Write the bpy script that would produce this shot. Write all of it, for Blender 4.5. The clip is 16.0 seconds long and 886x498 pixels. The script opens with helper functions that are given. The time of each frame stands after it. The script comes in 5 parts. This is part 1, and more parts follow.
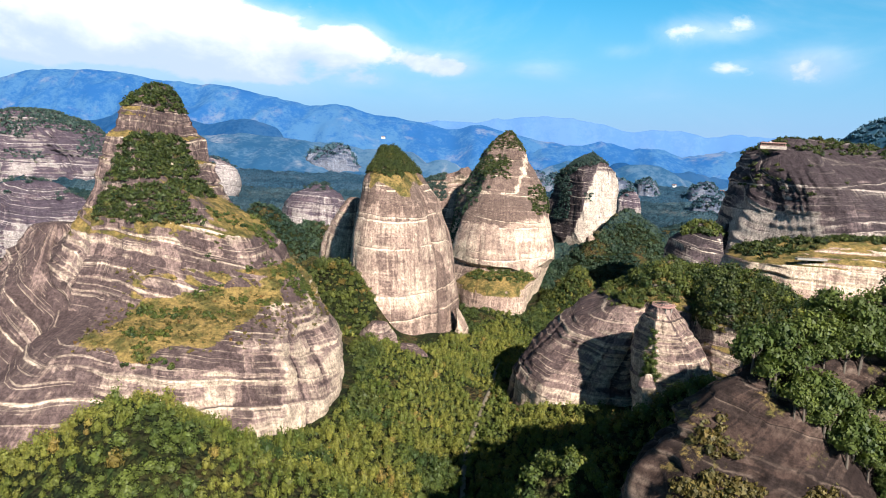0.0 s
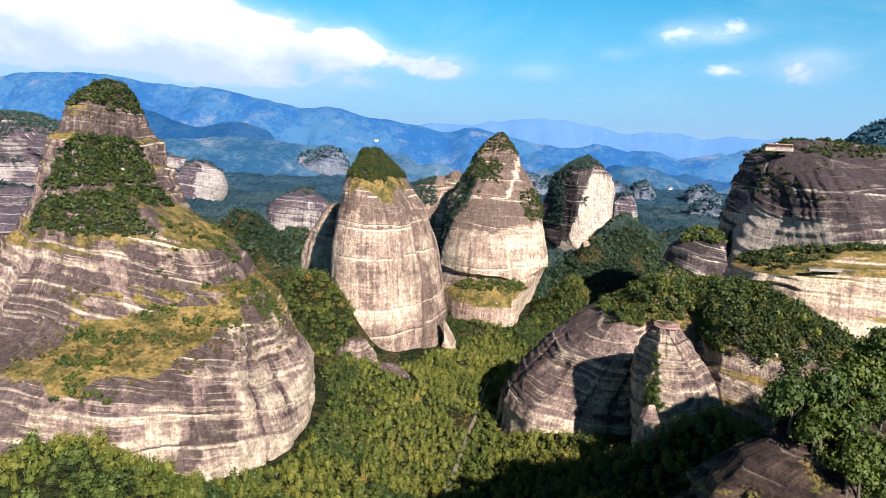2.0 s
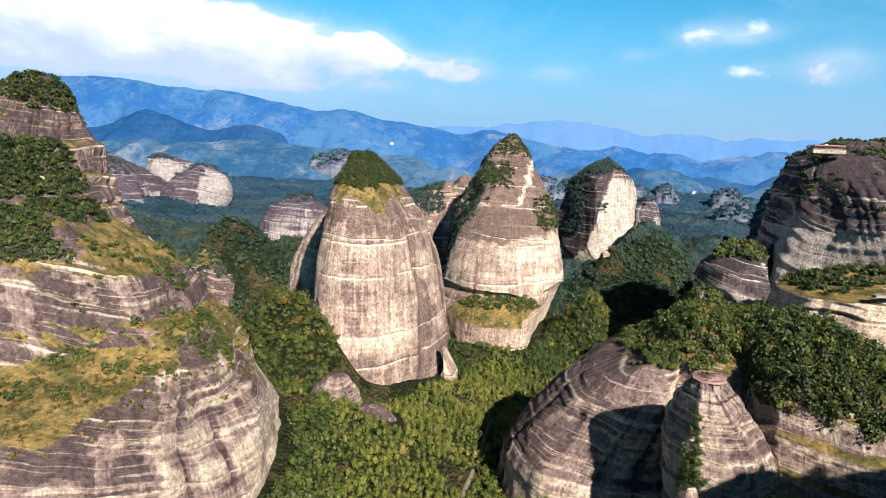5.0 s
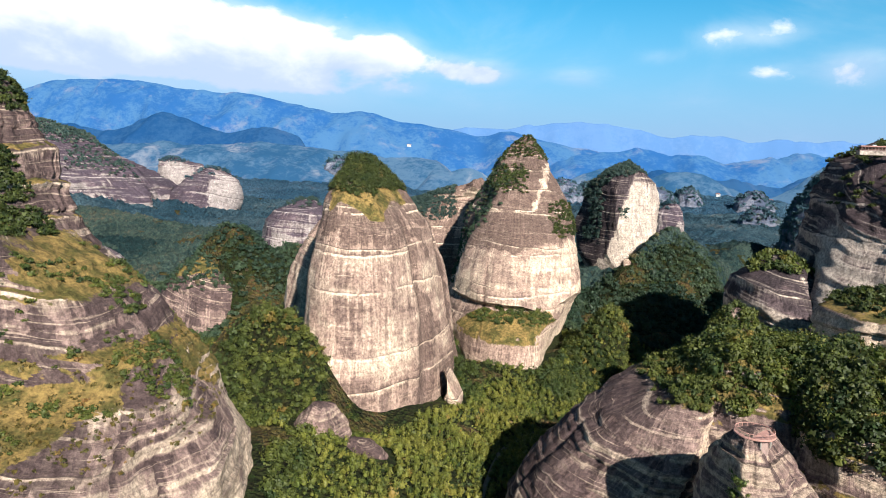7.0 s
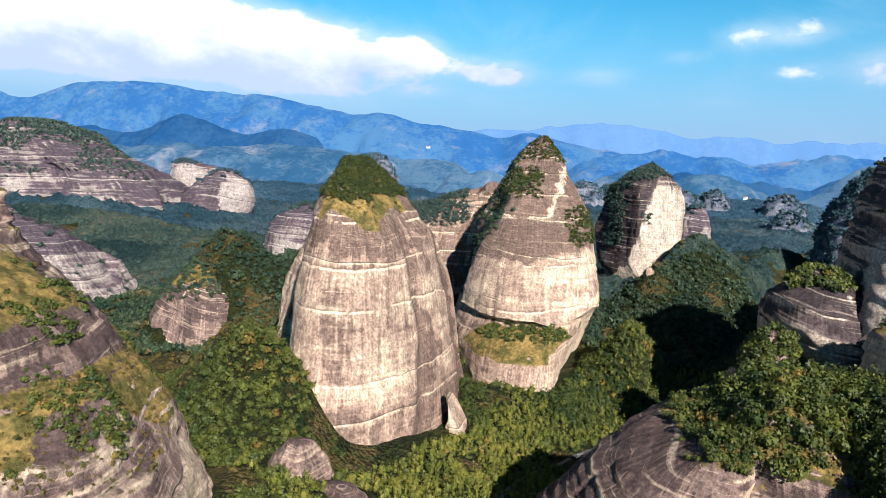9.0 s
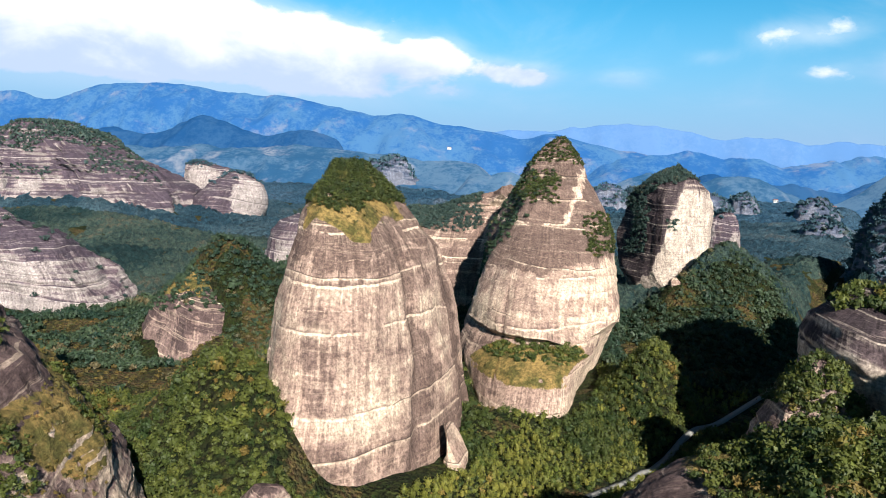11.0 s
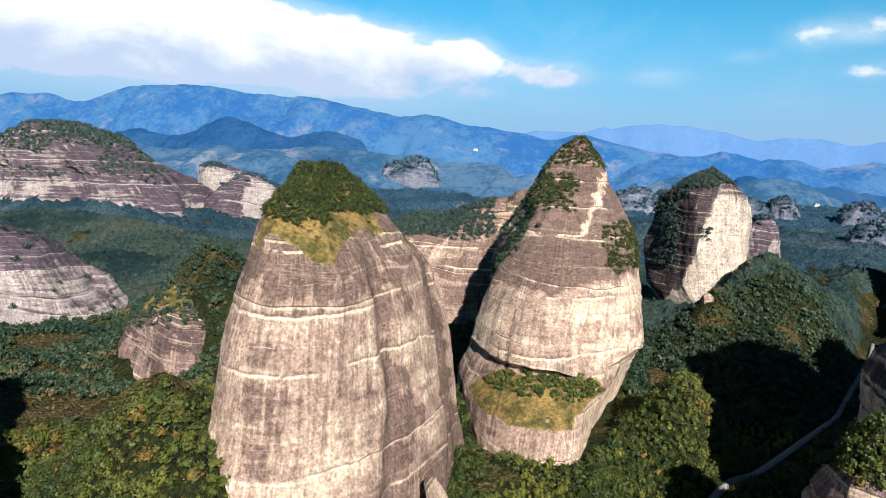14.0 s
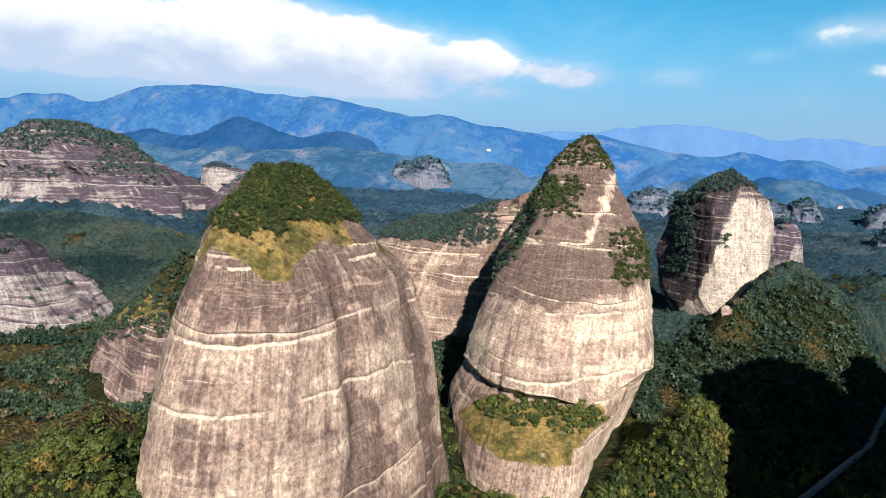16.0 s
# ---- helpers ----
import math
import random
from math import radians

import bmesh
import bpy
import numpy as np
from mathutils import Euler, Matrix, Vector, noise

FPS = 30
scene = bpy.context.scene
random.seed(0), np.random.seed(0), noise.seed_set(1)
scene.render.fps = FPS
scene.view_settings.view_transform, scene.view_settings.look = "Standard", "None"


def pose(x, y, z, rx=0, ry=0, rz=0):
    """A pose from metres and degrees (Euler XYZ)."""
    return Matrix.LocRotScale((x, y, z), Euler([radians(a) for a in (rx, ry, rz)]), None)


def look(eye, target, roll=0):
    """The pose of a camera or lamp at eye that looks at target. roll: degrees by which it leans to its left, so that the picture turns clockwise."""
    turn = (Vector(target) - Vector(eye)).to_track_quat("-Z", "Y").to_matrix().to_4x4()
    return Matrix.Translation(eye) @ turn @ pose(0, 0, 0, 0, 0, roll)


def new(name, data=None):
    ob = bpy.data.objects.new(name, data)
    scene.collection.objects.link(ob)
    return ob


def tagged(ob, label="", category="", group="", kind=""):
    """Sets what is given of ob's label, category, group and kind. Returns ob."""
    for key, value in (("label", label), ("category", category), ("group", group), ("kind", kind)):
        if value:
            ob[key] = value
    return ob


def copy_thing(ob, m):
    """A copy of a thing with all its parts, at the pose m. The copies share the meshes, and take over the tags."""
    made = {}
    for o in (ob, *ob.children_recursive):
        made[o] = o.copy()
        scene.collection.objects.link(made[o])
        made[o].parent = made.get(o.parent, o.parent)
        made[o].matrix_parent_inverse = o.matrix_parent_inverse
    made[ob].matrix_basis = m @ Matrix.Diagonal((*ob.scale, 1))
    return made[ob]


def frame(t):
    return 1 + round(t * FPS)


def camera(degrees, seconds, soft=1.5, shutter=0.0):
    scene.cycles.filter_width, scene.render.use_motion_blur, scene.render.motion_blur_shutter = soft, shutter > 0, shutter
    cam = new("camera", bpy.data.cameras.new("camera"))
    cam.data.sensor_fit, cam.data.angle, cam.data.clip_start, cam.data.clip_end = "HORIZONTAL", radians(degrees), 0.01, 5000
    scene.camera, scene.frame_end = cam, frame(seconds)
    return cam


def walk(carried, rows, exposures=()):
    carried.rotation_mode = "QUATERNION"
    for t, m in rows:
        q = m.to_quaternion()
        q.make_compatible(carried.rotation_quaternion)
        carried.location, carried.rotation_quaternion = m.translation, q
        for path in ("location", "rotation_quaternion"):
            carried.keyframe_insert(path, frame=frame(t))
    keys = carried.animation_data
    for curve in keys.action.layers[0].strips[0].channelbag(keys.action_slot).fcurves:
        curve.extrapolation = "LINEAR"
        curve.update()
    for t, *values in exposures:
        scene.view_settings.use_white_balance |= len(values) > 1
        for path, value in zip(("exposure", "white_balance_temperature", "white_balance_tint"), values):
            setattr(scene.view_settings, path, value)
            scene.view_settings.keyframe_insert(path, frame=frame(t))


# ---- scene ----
cam = camera(65.9, 16.0, soft=1.0)
METRES, EYE, TILT, LEAN, TURN = 350.0, 170.0, 0.0, 0.0, 0.0
ROWS = [
    (0.0, 0.0, 0.0, 0.0, 0.34, -7.18, -2.74),
    (0.5, 0.0058, 0.0213, 0.0004, 0.07, -7.08, -2.66),
    (1.0, 0.0113, 0.0455, 0.0011, -0.08, -7.02, -2.62),
    (1.5, 0.017, 0.0742, 0.0021, -0.1, -6.98, -2.6),
    (2.0, 0.023, 0.1056, 0.0032, -0.03, -6.94, -2.59),
    (2.5, 0.0293, 0.138, 0.0042, 0.1, -6.9, -2.56),
    (3.0, 0.0357, 0.1701, 0.0053, 0.3, -6.86, -2.56),
    (3.5, 0.0423, 0.2018, 0.0065, 0.56, -6.83, -2.56),
    (4.0, 0.0489, 0.2326, 0.008, 0.85, -6.82, -2.53),
    (6.5, 0.0811, 0.3856, 0.0135, 2.75, -6.7, -2.42),
    (7.0, 0.0875, 0.4166, 0.0149, 3.18, -6.68, -2.41),
    (7.5, 0.0939, 0.4475, 0.0161, 3.6, -6.67, -2.43),
    (8.0, 0.1008, 0.4787, 0.0175, 4.03, -6.65, -2.43),
    (8.5, 0.1076, 0.51, 0.0189, 4.5, -6.63, -2.44),
    (9.0, 0.1143, 0.5411, 0.0206, 5.01, -6.62, -2.44),
    (11.5, 0.1463, 0.6966, 0.0284, 7.46, -6.61, -2.49),
    (12.0, 0.1528, 0.7271, 0.0298, 7.95, -6.61, -2.49),
    (12.5, 0.1593, 0.7578, 0.0309, 8.42, -6.61, -2.49),
    (13.0, 0.1658, 0.7887, 0.0321, 8.82, -6.61, -2.49),
    (13.5, 0.1725, 0.8201, 0.0333, 9.17, -6.61, -2.49),
    (14.0, 0.1791, 0.8512, 0.0347, 9.51, -6.61, -2.49),
    (14.5, 0.1858, 0.8827, 0.036, 9.85, -6.61, -2.48),
    (15.0, 0.1921, 0.9143, 0.0375, 10.18, -6.62, -2.51),
    (15.5, 0.1986, 0.9461, 0.0387, 10.51, -6.63, -2.51),
    (16.0, 0.205, 0.9779, 0.0397, 10.84, -6.64, -2.53),
]
EXPOSURES = [(0.0, 1.44), (3.5, 1.38), (9.0, 1.36), (12.5, 1.32), (16.0, 1.20)]
walk(cam, [(t, pose(0, 0, EYE, TILT, LEAN, TURN) @ pose(METRES * x, METRES * y, METRES * z, 90 + pitch, roll, yaw)) for t, x, y, z, yaw, pitch, roll in ROWS], EXPOSURES)

# ---- light, sky ----
SUN_AZ, SUN_EL = 23.5, 32.0          # degrees: to the right of straight behind the first eye, and up
sun_way = Vector((math.sin(radians(SUN_AZ)) * math.cos(radians(SUN_EL)), -math.cos(radians(SUN_AZ)) * math.cos(radians(SUN_EL)), math.sin(radians(SUN_EL))))
sun_data = bpy.data.lights.new("sun", "SUN")
sun_data.energy, sun_data.angle, sun_data.color = 5.0, radians(0.53), (0.965, 0.94, 0.875)
sun = new("sun", sun_data)
sun.matrix_world = look(tuple(sun_way * 1000), (0, 0, 0))


class Nodes:
    """A small hand for node trees."""

    def __init__(self, tree):
        self.tree = tree
        tree.nodes.clear()

    def add(self, kind, values=(), out=0, operation=None, clamp=False, blend=None, attribute=None, smoothed=False):
        n = self.tree.nodes.new(kind)
        if operation:
            n.operation = operation
        if clamp:
            n.use_clamp = True
        if blend:
            n.data_type, n.blend_type = "RGBA", blend
        if attribute:
            n.attribute_name = attribute
        if smoothed:
            n.interpolation_type = "SMOOTHSTEP"
        for slot, value in (values.items() if isinstance(values, dict) else enumerate(values)):
            if value is None:
                continue
            if isinstance(value, bpy.types.NodeSocket):
                self.tree.links.new(value, n.inputs[slot])
            else:
                n.inputs[slot].default_value = value
        return n.outputs[out] if len(n.outputs) else None

    def math(self, op, a, b=None, c=None, clamp=False):
        return self.add("ShaderNodeMath", [a, b, c], operation=op, clamp=clamp)

    def vec(self, op, a, b=None):
        return self.add("ShaderNodeVectorMath", [a, b], operation=op)

    def mix(self, f, a, b, how="MIX"):
        return self.add("ShaderNodeMix", {0: f, 6: a, 7: b}, out=2, blend=how)

    def ramp(self, f, lo, hi):
        return self.add("ShaderNodeMapRange", [f, lo, hi, 0.0, 1.0], smoothed=True)

    def noise(self, where, scale, detail=4.0, rough=0.55, warp=0.0):
        return self.add("ShaderNodeTexNoise", {"Vector": where, "Scale": scale, "Detail": detail, "Roughness": rough, "Distortion": warp})


def col(r, g, b):
    return (r, g, b, 1.0)


world = bpy.data.worlds.new("sky")
scene.world = world
world.use_nodes = True
N = Nodes(world.node_tree)
sky_node = N.tree.nodes.new("ShaderNodeTexSky")
sky_node.sky_type, sky_node.sun_disc = "NISHITA", False
sky_node.sun_elevation, sky_node.sun_rotation = radians(SUN_EL), radians(180 - SUN_AZ)
sky_node.air_density, sky_node.dust_density, sky_node.ozone_density, sky_node.altitude = 1.0, 0.6, 2.0, 300
sky = sky_node.outputs[0]
way = N.add("ShaderNodeTexCoord", out=0)
sep = N.tree.nodes.new("ShaderNodeSeparateXYZ")
N.tree.links.new(way, sep.inputs[0])
azi = N.math("MULTIPLY", N.math("ARCTAN2", sep.outputs[0], sep.outputs[1]), 57.2958)
ele = N.math("MULTIPLY", N.math("ARCSINE", sep.outputs[2]), 57.2958)
flat = N.add("ShaderNodeCombineXYZ", [azi, N.math("MULTIPLY", ele, 1.7), 0.0])
puff = N.noise(flat, 0.16, 9.0, 0.56, 0.2)
wisp = N.noise(flat, 0.07, 6.0, 0.6, 0.6)
total = None
# heaps of cloud: azimuth, elevation, half width, half height (degrees), weight
for a, e, w, h, k in ((-33, 9.2, 9, 2.5, 1.5), (-23, 9.7, 8, 2.5, 1.5), (-15.5, 9.3, 4.5, 1.9, 1.1), (-43, 8.6, 8, 2.5, 1.3), (-55, 9.5, 9, 2.4, 1.0), (-7.9, 9.3, 2.3, 1.3, 1.0), (-10.5, 8.2, 5, 1.3, .8),
                      (-3.2, 8.2, 2.2, 1.0, .8), (0.0, 7.8, 2.3, 1.0, 1.0), (-7.0, 6.3, 2.5, .9, .6), (7.4, 7.7, 2.6, 1.0, .42), (18, 10.8, 2.6, 1.2, .72), (22, 10.8, 2.3, 1.0, .55), (27, 8.2, 2.8, 1.4, .95),
                      (21.4, 8.1, 2.3, .7, .5), (13.9, 9.3, 2, .7, .42), (-31, 6.4, 14, 1.1, .6), (-16, 6.2, 8, 1.0, .55)):
    dx, dy = N.math("DIVIDE", N.math("SUBTRACT", azi, a), w), N.math("DIVIDE", N.math("SUBTRACT", ele, e), h)
    g = N.math("MULTIPLY", N.math("EXPONENT", N.math("MULTIPLY", N.math("ADD", N.math("MULTIPLY", dx, dx), N.math("MULTIPLY", dy, dy)), -1.0)), k)
    total = g if total is None else N.math("ADD", total, g)
dense = N.ramp(N.math("ADD", total, N.math("MULTIPLY", N.math("SUBTRACT", puff, 0.5), 2.2)), 0.40, 0.90)
veil = N.math("MULTIPLY", N.ramp(N.math("ADD", N.math("MULTIPLY", total, 0.6), N.math("SUBTRACT", wisp, 0.5)), -0.05, 0.6), 0.5)
low = N.math("MULTIPLY", N.ramp(N.math("ADD", N.math("MULTIPLY", N.ramp(azi, 12.0, -30.0), 0.5), N.math("SUBTRACT", wisp, 0.3)), 0.1, 0.9), N.math("MULTIPLY", N.ramp(ele, 9.5, 7.5), N.ramp(ele, 3.5, 6.0)))
cover = N.math("MAXIMUM", dense, N.math("MAXIMUM", veil, N.math("MULTIPLY", low, 0.6)))
body = N.ramp(N.math("ADD", N.math("MULTIPLY", N.math("SUBTRACT", ele, 8.0), 0.2), N.math("MULTIPLY", N.math("SUBTRACT", puff, 0.45), 1.6)), -0.2, 0.55)
cloud = N.mix(body, col(7.2, 8.9, 11.8), col(13.6, 14.0, 14.1))
tinted = N.mix(1.0, sky, col(0.35, 1.52, 1.78), "MULTIPLY")
haze = N.mix(N.ramp(ele, 15.5, 1.0), tinted, col(4.1, 6.6, 10.2))
deeper = N.mix(N.ramp(ele, 12.0, 42.0), haze, N.mix(1.0, haze, col(0.20, 0.25, 0.34), "MULTIPLY"))
shown = N.mix(cover, deeper, cloud)
N.add("ShaderNodeOutputWorld", [N.add("ShaderNodeBackground", [shown, 0.0335])])


# ---- noise and mesh arrays ----
def hash01(ix, iy, iz, seed):
    h = (ix.astype(np.int64) * 374761393 + iy.astype(np.int64) * 668265263 + iz.astype(np.int64) * 2147483647 + seed * 1274126177) & 0xFFFFFFFF
    h = ((h ^ (h >> 13)) * 1274126177) & 0xFFFFFFFF
    h = ((h ^ (h >> 16)) * 2246822519) & 0xFFFFFFFF
    return ((h ^ (h >> 15)) & 0xFFFFFF) / float(0xFFFFFF)


def vnoise(p, scale, seed=0):
    """Smooth noise from -1 to 1 at points p (n, 3); scale in metres, one or three."""
    q = np.asarray(p, float) / np.asarray(scale, float)
    i = np.floor(q).astype(np.int64)
    f = q - i
    f = f * f * f * (f * (f * 6 - 15) + 10)
    out = 0.0
    for dx in (0, 1):
        for dy in (0, 1):
            for dz in (0, 1):
                w = (f[:, 0] if dx else 1 - f[:, 0]) * (f[:, 1] if dy else 1 - f[:, 1]) * (f[:, 2] if dz else 1 - f[:, 2])
                out = out + w * hash01(i[:, 0] + dx, i[:, 1] + dy, i[:, 2] + dz, seed)
    return out * 2 - 1


def fbm(p, scale, seed=0, octaves=4):
    out, amp = 0.0, 1.0
    for k in range(octaves):
        out = out + amp * vnoise(p, np.asarray(scale, float) / 2 ** k, seed + 17 * k)
        amp *= 0.5
    return out / 1.6


def smooth(v, lo, hi):
    t = np.clip((v - lo) / (hi - lo), 0, 1)
    return t * t * (3 - 2 * t)


def xyz(x, y, z=None):
    x, y = np.asarray(x, float), np.asarray(y, float)
    return np.stack([x, y, np.zeros_like(x) if z is None else z], -1).reshape(-1, 3)


def mesh_np(name, verts, faces, material, shade_smooth=True, **attributes):
    """A mesh from arrays: vertices and a list of face arrays, each of one corner count."""
    me = bpy.data.meshes.new(name)
    faces = [f for f in faces if len(f)]
    total, loops = sum(len(f) for f in faces), np.concatenate([f.ravel() for f in faces]).astype(np.int32)
    count = np.concatenate([np.full(len(f), f.shape[1]) for f in faces]).astype(np.int32)
    me.vertices.add(len(verts)), me.loops.add(len(loops)), me.polygons.add(total)
    me.vertices.foreach_set("co", np.ascontiguousarray(verts, np.float32).ravel())
    me.loops.foreach_set("vertex_index", loops)
    me.polygons.foreach_set("loop_start", np.concatenate([[0], np.cumsum(count)[:-1]]).astype(np.int32))
    me.polygons.foreach_set("use_smooth", np.full(total, shade_smooth))
    for key, value in attributes.items():
        me.attributes.new(key, "FLOAT", "POINT").data.foreach_set("value", np.asarray(value, np.float32))
    me.update(calc_edges=True)
    me.materials.append(material)
    return me


def grid_faces(nu, nv, wrap):
    """Quads of a grid of nu rows with nv points each; wrap closes each row."""
    i, j = np.meshgrid(np.arange(nu - 1), np.arange(nv if wrap else nv - 1), indexing="ij")
    k = (j + 1) % nv
    return np.stack([i * nv + j, (i + 1) * nv + j, (i + 1) * nv + k, i * nv + k], -1).reshape(-1, 4)


# ---- materials ----
def material(name, rough=0.85):
    m = bpy.data.materials.new(name)
    m.use_nodes = True
    n = Nodes(m.node_tree)
    return m, n


def finish(n, colour, rough=0.85, bump=None, strength=0.5, distance=1.0, spec=0.25):
    values = {"Base Color": colour, "Roughness": rough, "Specular IOR Level": spec}
    if bump is not None:
        values["Normal"] = n.add("ShaderNodeBump", {"Strength": strength, "Distance": distance, "Height": bump})
    n.add("ShaderNodeOutputMaterial", [n.add("ShaderNodeBsdfPrincipled", values)])


def rock_material(name, pale, mid, dark, grass=True, worn=0.5, beds=1.0, drapes=2.0):
    """Bedded red sandstone: cream where it is steep and fresh, purple-brown where rain lies on it, level seams, water streaks; dry grass where the mesh says so."""
    m, n = material(name)
    p = n.add("ShaderNodeNewGeometry", out=0)
    up = n.tree.nodes.new("ShaderNodeSeparateXYZ")
    n.tree.links.new(n.add("ShaderNodeNewGeometry", out=1), up.inputs[0])
    s = n.tree.nodes.new("ShaderNodeSeparateXYZ")
    n.tree.links.new(p, s.inputs[0])
    px, py, pz = s.outputs[0], s.outputs[1], s.outputs[2]
    bed = n.add("ShaderNodeAttribute", attribute="bed", out=2)
    level = n.math("MULTIPLY", bed, 12.0)
    part_of_bed, layer = n.math("FRACT", bed), n.math("FLOOR", bed)

    def stretched(across, up_down, height=None):
        return n.add("ShaderNodeCombineXYZ", [n.math("MULTIPLY", px, across), n.math("MULTIPLY", py, across), n.math("MULTIPLY", height or pz, up_down)])

    def falling(across, up_down):
        return n.add("ShaderNodeCombineXYZ", [n.math("MULTIPLY", n.add("ShaderNodeAttribute", attribute="round_x", out=2), across), n.math("MULTIPLY", n.add("ShaderNodeAttribute", attribute="round_y", out=2), across), n.math("MULTIPLY", pz, up_down)])

    one = n.add("ShaderNodeTexWhiteNoise", {"Vector": n.add("ShaderNodeCombineXYZ", [layer, 0.5, 0.5])})
    along = n.noise(n.add("ShaderNodeCombineXYZ", [n.math("MULTIPLY", px, 0.013), n.math("MULTIPLY", py, 0.013), n.math("MULTIPLY", layer, 3.7)]), 1.0, 3.0, 0.6)
    shown = n.ramp(n.math("ADD", one, n.math("MULTIPLY", n.math("SUBTRACT", along, 0.5), 2.4)), 0.18, 0.58)
    bands = n.noise(stretched(0.008, 0.11, level), 1.0, 6.0, 0.62)
    seams = n.noise(stretched(0.020, 0.85, level), 1.0, 5.0, 0.66)
    streak = n.noise(falling(0.22, 0.012), 1.0, 6.0, 0.62, 1.8)
    curtain = n.noise(falling(0.055, 0.010), 1.0, 6.0, 0.62, 1.2)
    grain = n.noise(p, 0.60, 10.0, 0.82)
    blotch = n.noise(falling(0.060, 0.014), 1.0, 8.0, 0.62, 0.6)
    fine = n.noise(falling(0.62, 0.022), 1.0, 5.0, 0.6, 0.8)
    patch = n.noise(p, 0.016, 4.0, 0.6, 0.4)
    stain_shade = n.add("ShaderNodeAttribute", attribute="stain_shade", out=2)
    steep = n.math("ADD", n.math("ADD", n.math("ADD", n.math("MULTIPLY", up.outputs[2], 1.0), n.math("MULTIPLY", stain_shade, 0.9)), n.math("ADD", n.math("MULTIPLY", n.math("SUBTRACT", blotch, 0.5), 1.05), n.math("MULTIPLY", n.math("SUBTRACT", streak, 0.5), 0.5))), n.math("MULTIPLY", n.math("SUBTRACT", bands, 0.5), -1.6))
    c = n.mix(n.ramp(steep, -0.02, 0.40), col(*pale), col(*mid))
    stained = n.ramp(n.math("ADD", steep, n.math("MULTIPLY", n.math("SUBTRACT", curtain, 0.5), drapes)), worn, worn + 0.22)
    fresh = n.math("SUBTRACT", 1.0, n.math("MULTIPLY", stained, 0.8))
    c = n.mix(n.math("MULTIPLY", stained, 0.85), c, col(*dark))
    c = n.mix(n.math("MULTIPLY", n.ramp(curtain, 0.53, 0.64), 0.30), c, col(mid[0] * .75, mid[1] * .75, mid[2] * .80))
    runs = n.ramp(n.math("ADD", streak, n.math("MULTIPLY", n.math("SUBTRACT", patch, 0.5), 0.45)), 0.535, 0.66)
    c = n.mix(n.math("MULTIPLY", runs, 0.30), c, col(*dark))
    wash = n.math("MULTIPLY", n.ramp(streak, 0.47, 0.37), n.ramp(patch, 0.40, 0.60))
    c = n.mix(n.math("MULTIPLY", n.math("MULTIPLY", wash, fresh), 0.35), c, col(*pale))
    light = col(min(1, pale[0] * 1.3), min(1, pale[1] * 1.3), min(1, pale[2] * 1.3))
    # a fresh edge under each strong seam, washing down the face below it
    ragged = n.math("ADD", n.math("MULTIPLY", n.math("SUBTRACT", streak, 0.5), 0.8), n.math("MULTIPLY", n.math("SUBTRACT", grain, 0.5), 0.5))
    below = n.math("MULTIPLY", n.ramp(n.math("SUBTRACT", part_of_bed, ragged), 0.70, 0.92), shown)
    c = n.mix(n.math("MULTIPLY", n.math("MULTIPLY", below, fresh), 0.8 * beds ** 0.5), c, col(*pale))
    edge = n.math("ADD", part_of_bed, n.math("MULTIPLY", n.math("SUBTRACT", grain, 0.5), 0.10))
    line = n.math("MULTIPLY", n.math("MULTIPLY", n.ramp(edge, 0.885, 0.93), n.ramp(edge, 0.985, 0.955)), n.math("MULTIPLY", shown, n.ramp(n.noise(p, 0.11, 3.0, 0.6), 0.36, 0.52)))
    c = n.mix(n.math("MULTIPLY", line, 0.9 * beds ** 0.4), c, light)
    crack = n.math("MULTIPLY", n.math("MULTIPLY", n.ramp(edge, 0.955, 0.975), shown), n.ramp(along, 0.48, 0.58))
    c = n.mix(n.math("MULTIPLY", crack, 0.75), c, col(dark[0] * .4, dark[1] * .4, dark[2] * .4))
    c = n.mix(n.math("MULTIPLY", n.ramp(seams, 0.57, 0.61), 0.50 * beds), c, light)
    c = n.mix(n.math("MULTIPLY", n.ramp(seams, 0.42, 0.37), 0.50 * beds), c, col(dark[0] * .7, dark[1] * .7, dark[2] * .7))
    # the few white beds that run right round a peak, broken here and there
    over = n.math("ADD", n.math("SUBTRACT", n.add("ShaderNodeAttribute", attribute="vein", out=2), 200.0), n.math("ADD", n.math("MULTIPLY", n.math("SUBTRACT", grain, 0.5), 1.1), n.math("MULTIPLY", n.math("SUBTRACT", n.noise(p, 0.07, 3.0, 0.6), 0.5), 3.6)))
    broken = n.noise(falling(0.034, 0.06), 1.0, 4.0, 0.65)
    below = n.math("MULTIPLY", n.math("MULTIPLY", n.ramp(over, -8.0, -0.4), n.ramp(over, 0.2, -0.2)), n.ramp(n.math("ADD", n.math("MULTIPLY", fine, 0.5), broken), 0.74, 0.96))
    c = n.mix(n.math("MULTIPLY", below, 0.48), c, col(*pale))
    # thin painted shadow line just above each white bed
    c = n.mix(n.math("MULTIPLY", n.math("MULTIPLY", n.ramp(over, 0.3, 0.7), n.ramp(over, 2.4, 0.9)), n.math("MULTIPLY", n.ramp(broken, 0.44, 0.56), 0.6)), c, col(*dark))
    c = n.mix(n.math("MULTIPLY", n.ramp(n.math("ABSOLUTE", over), 0.85, 0.40), n.math("MULTIPLY", n.ramp(broken, 0.46, 0.54), 0.72)), c, light)
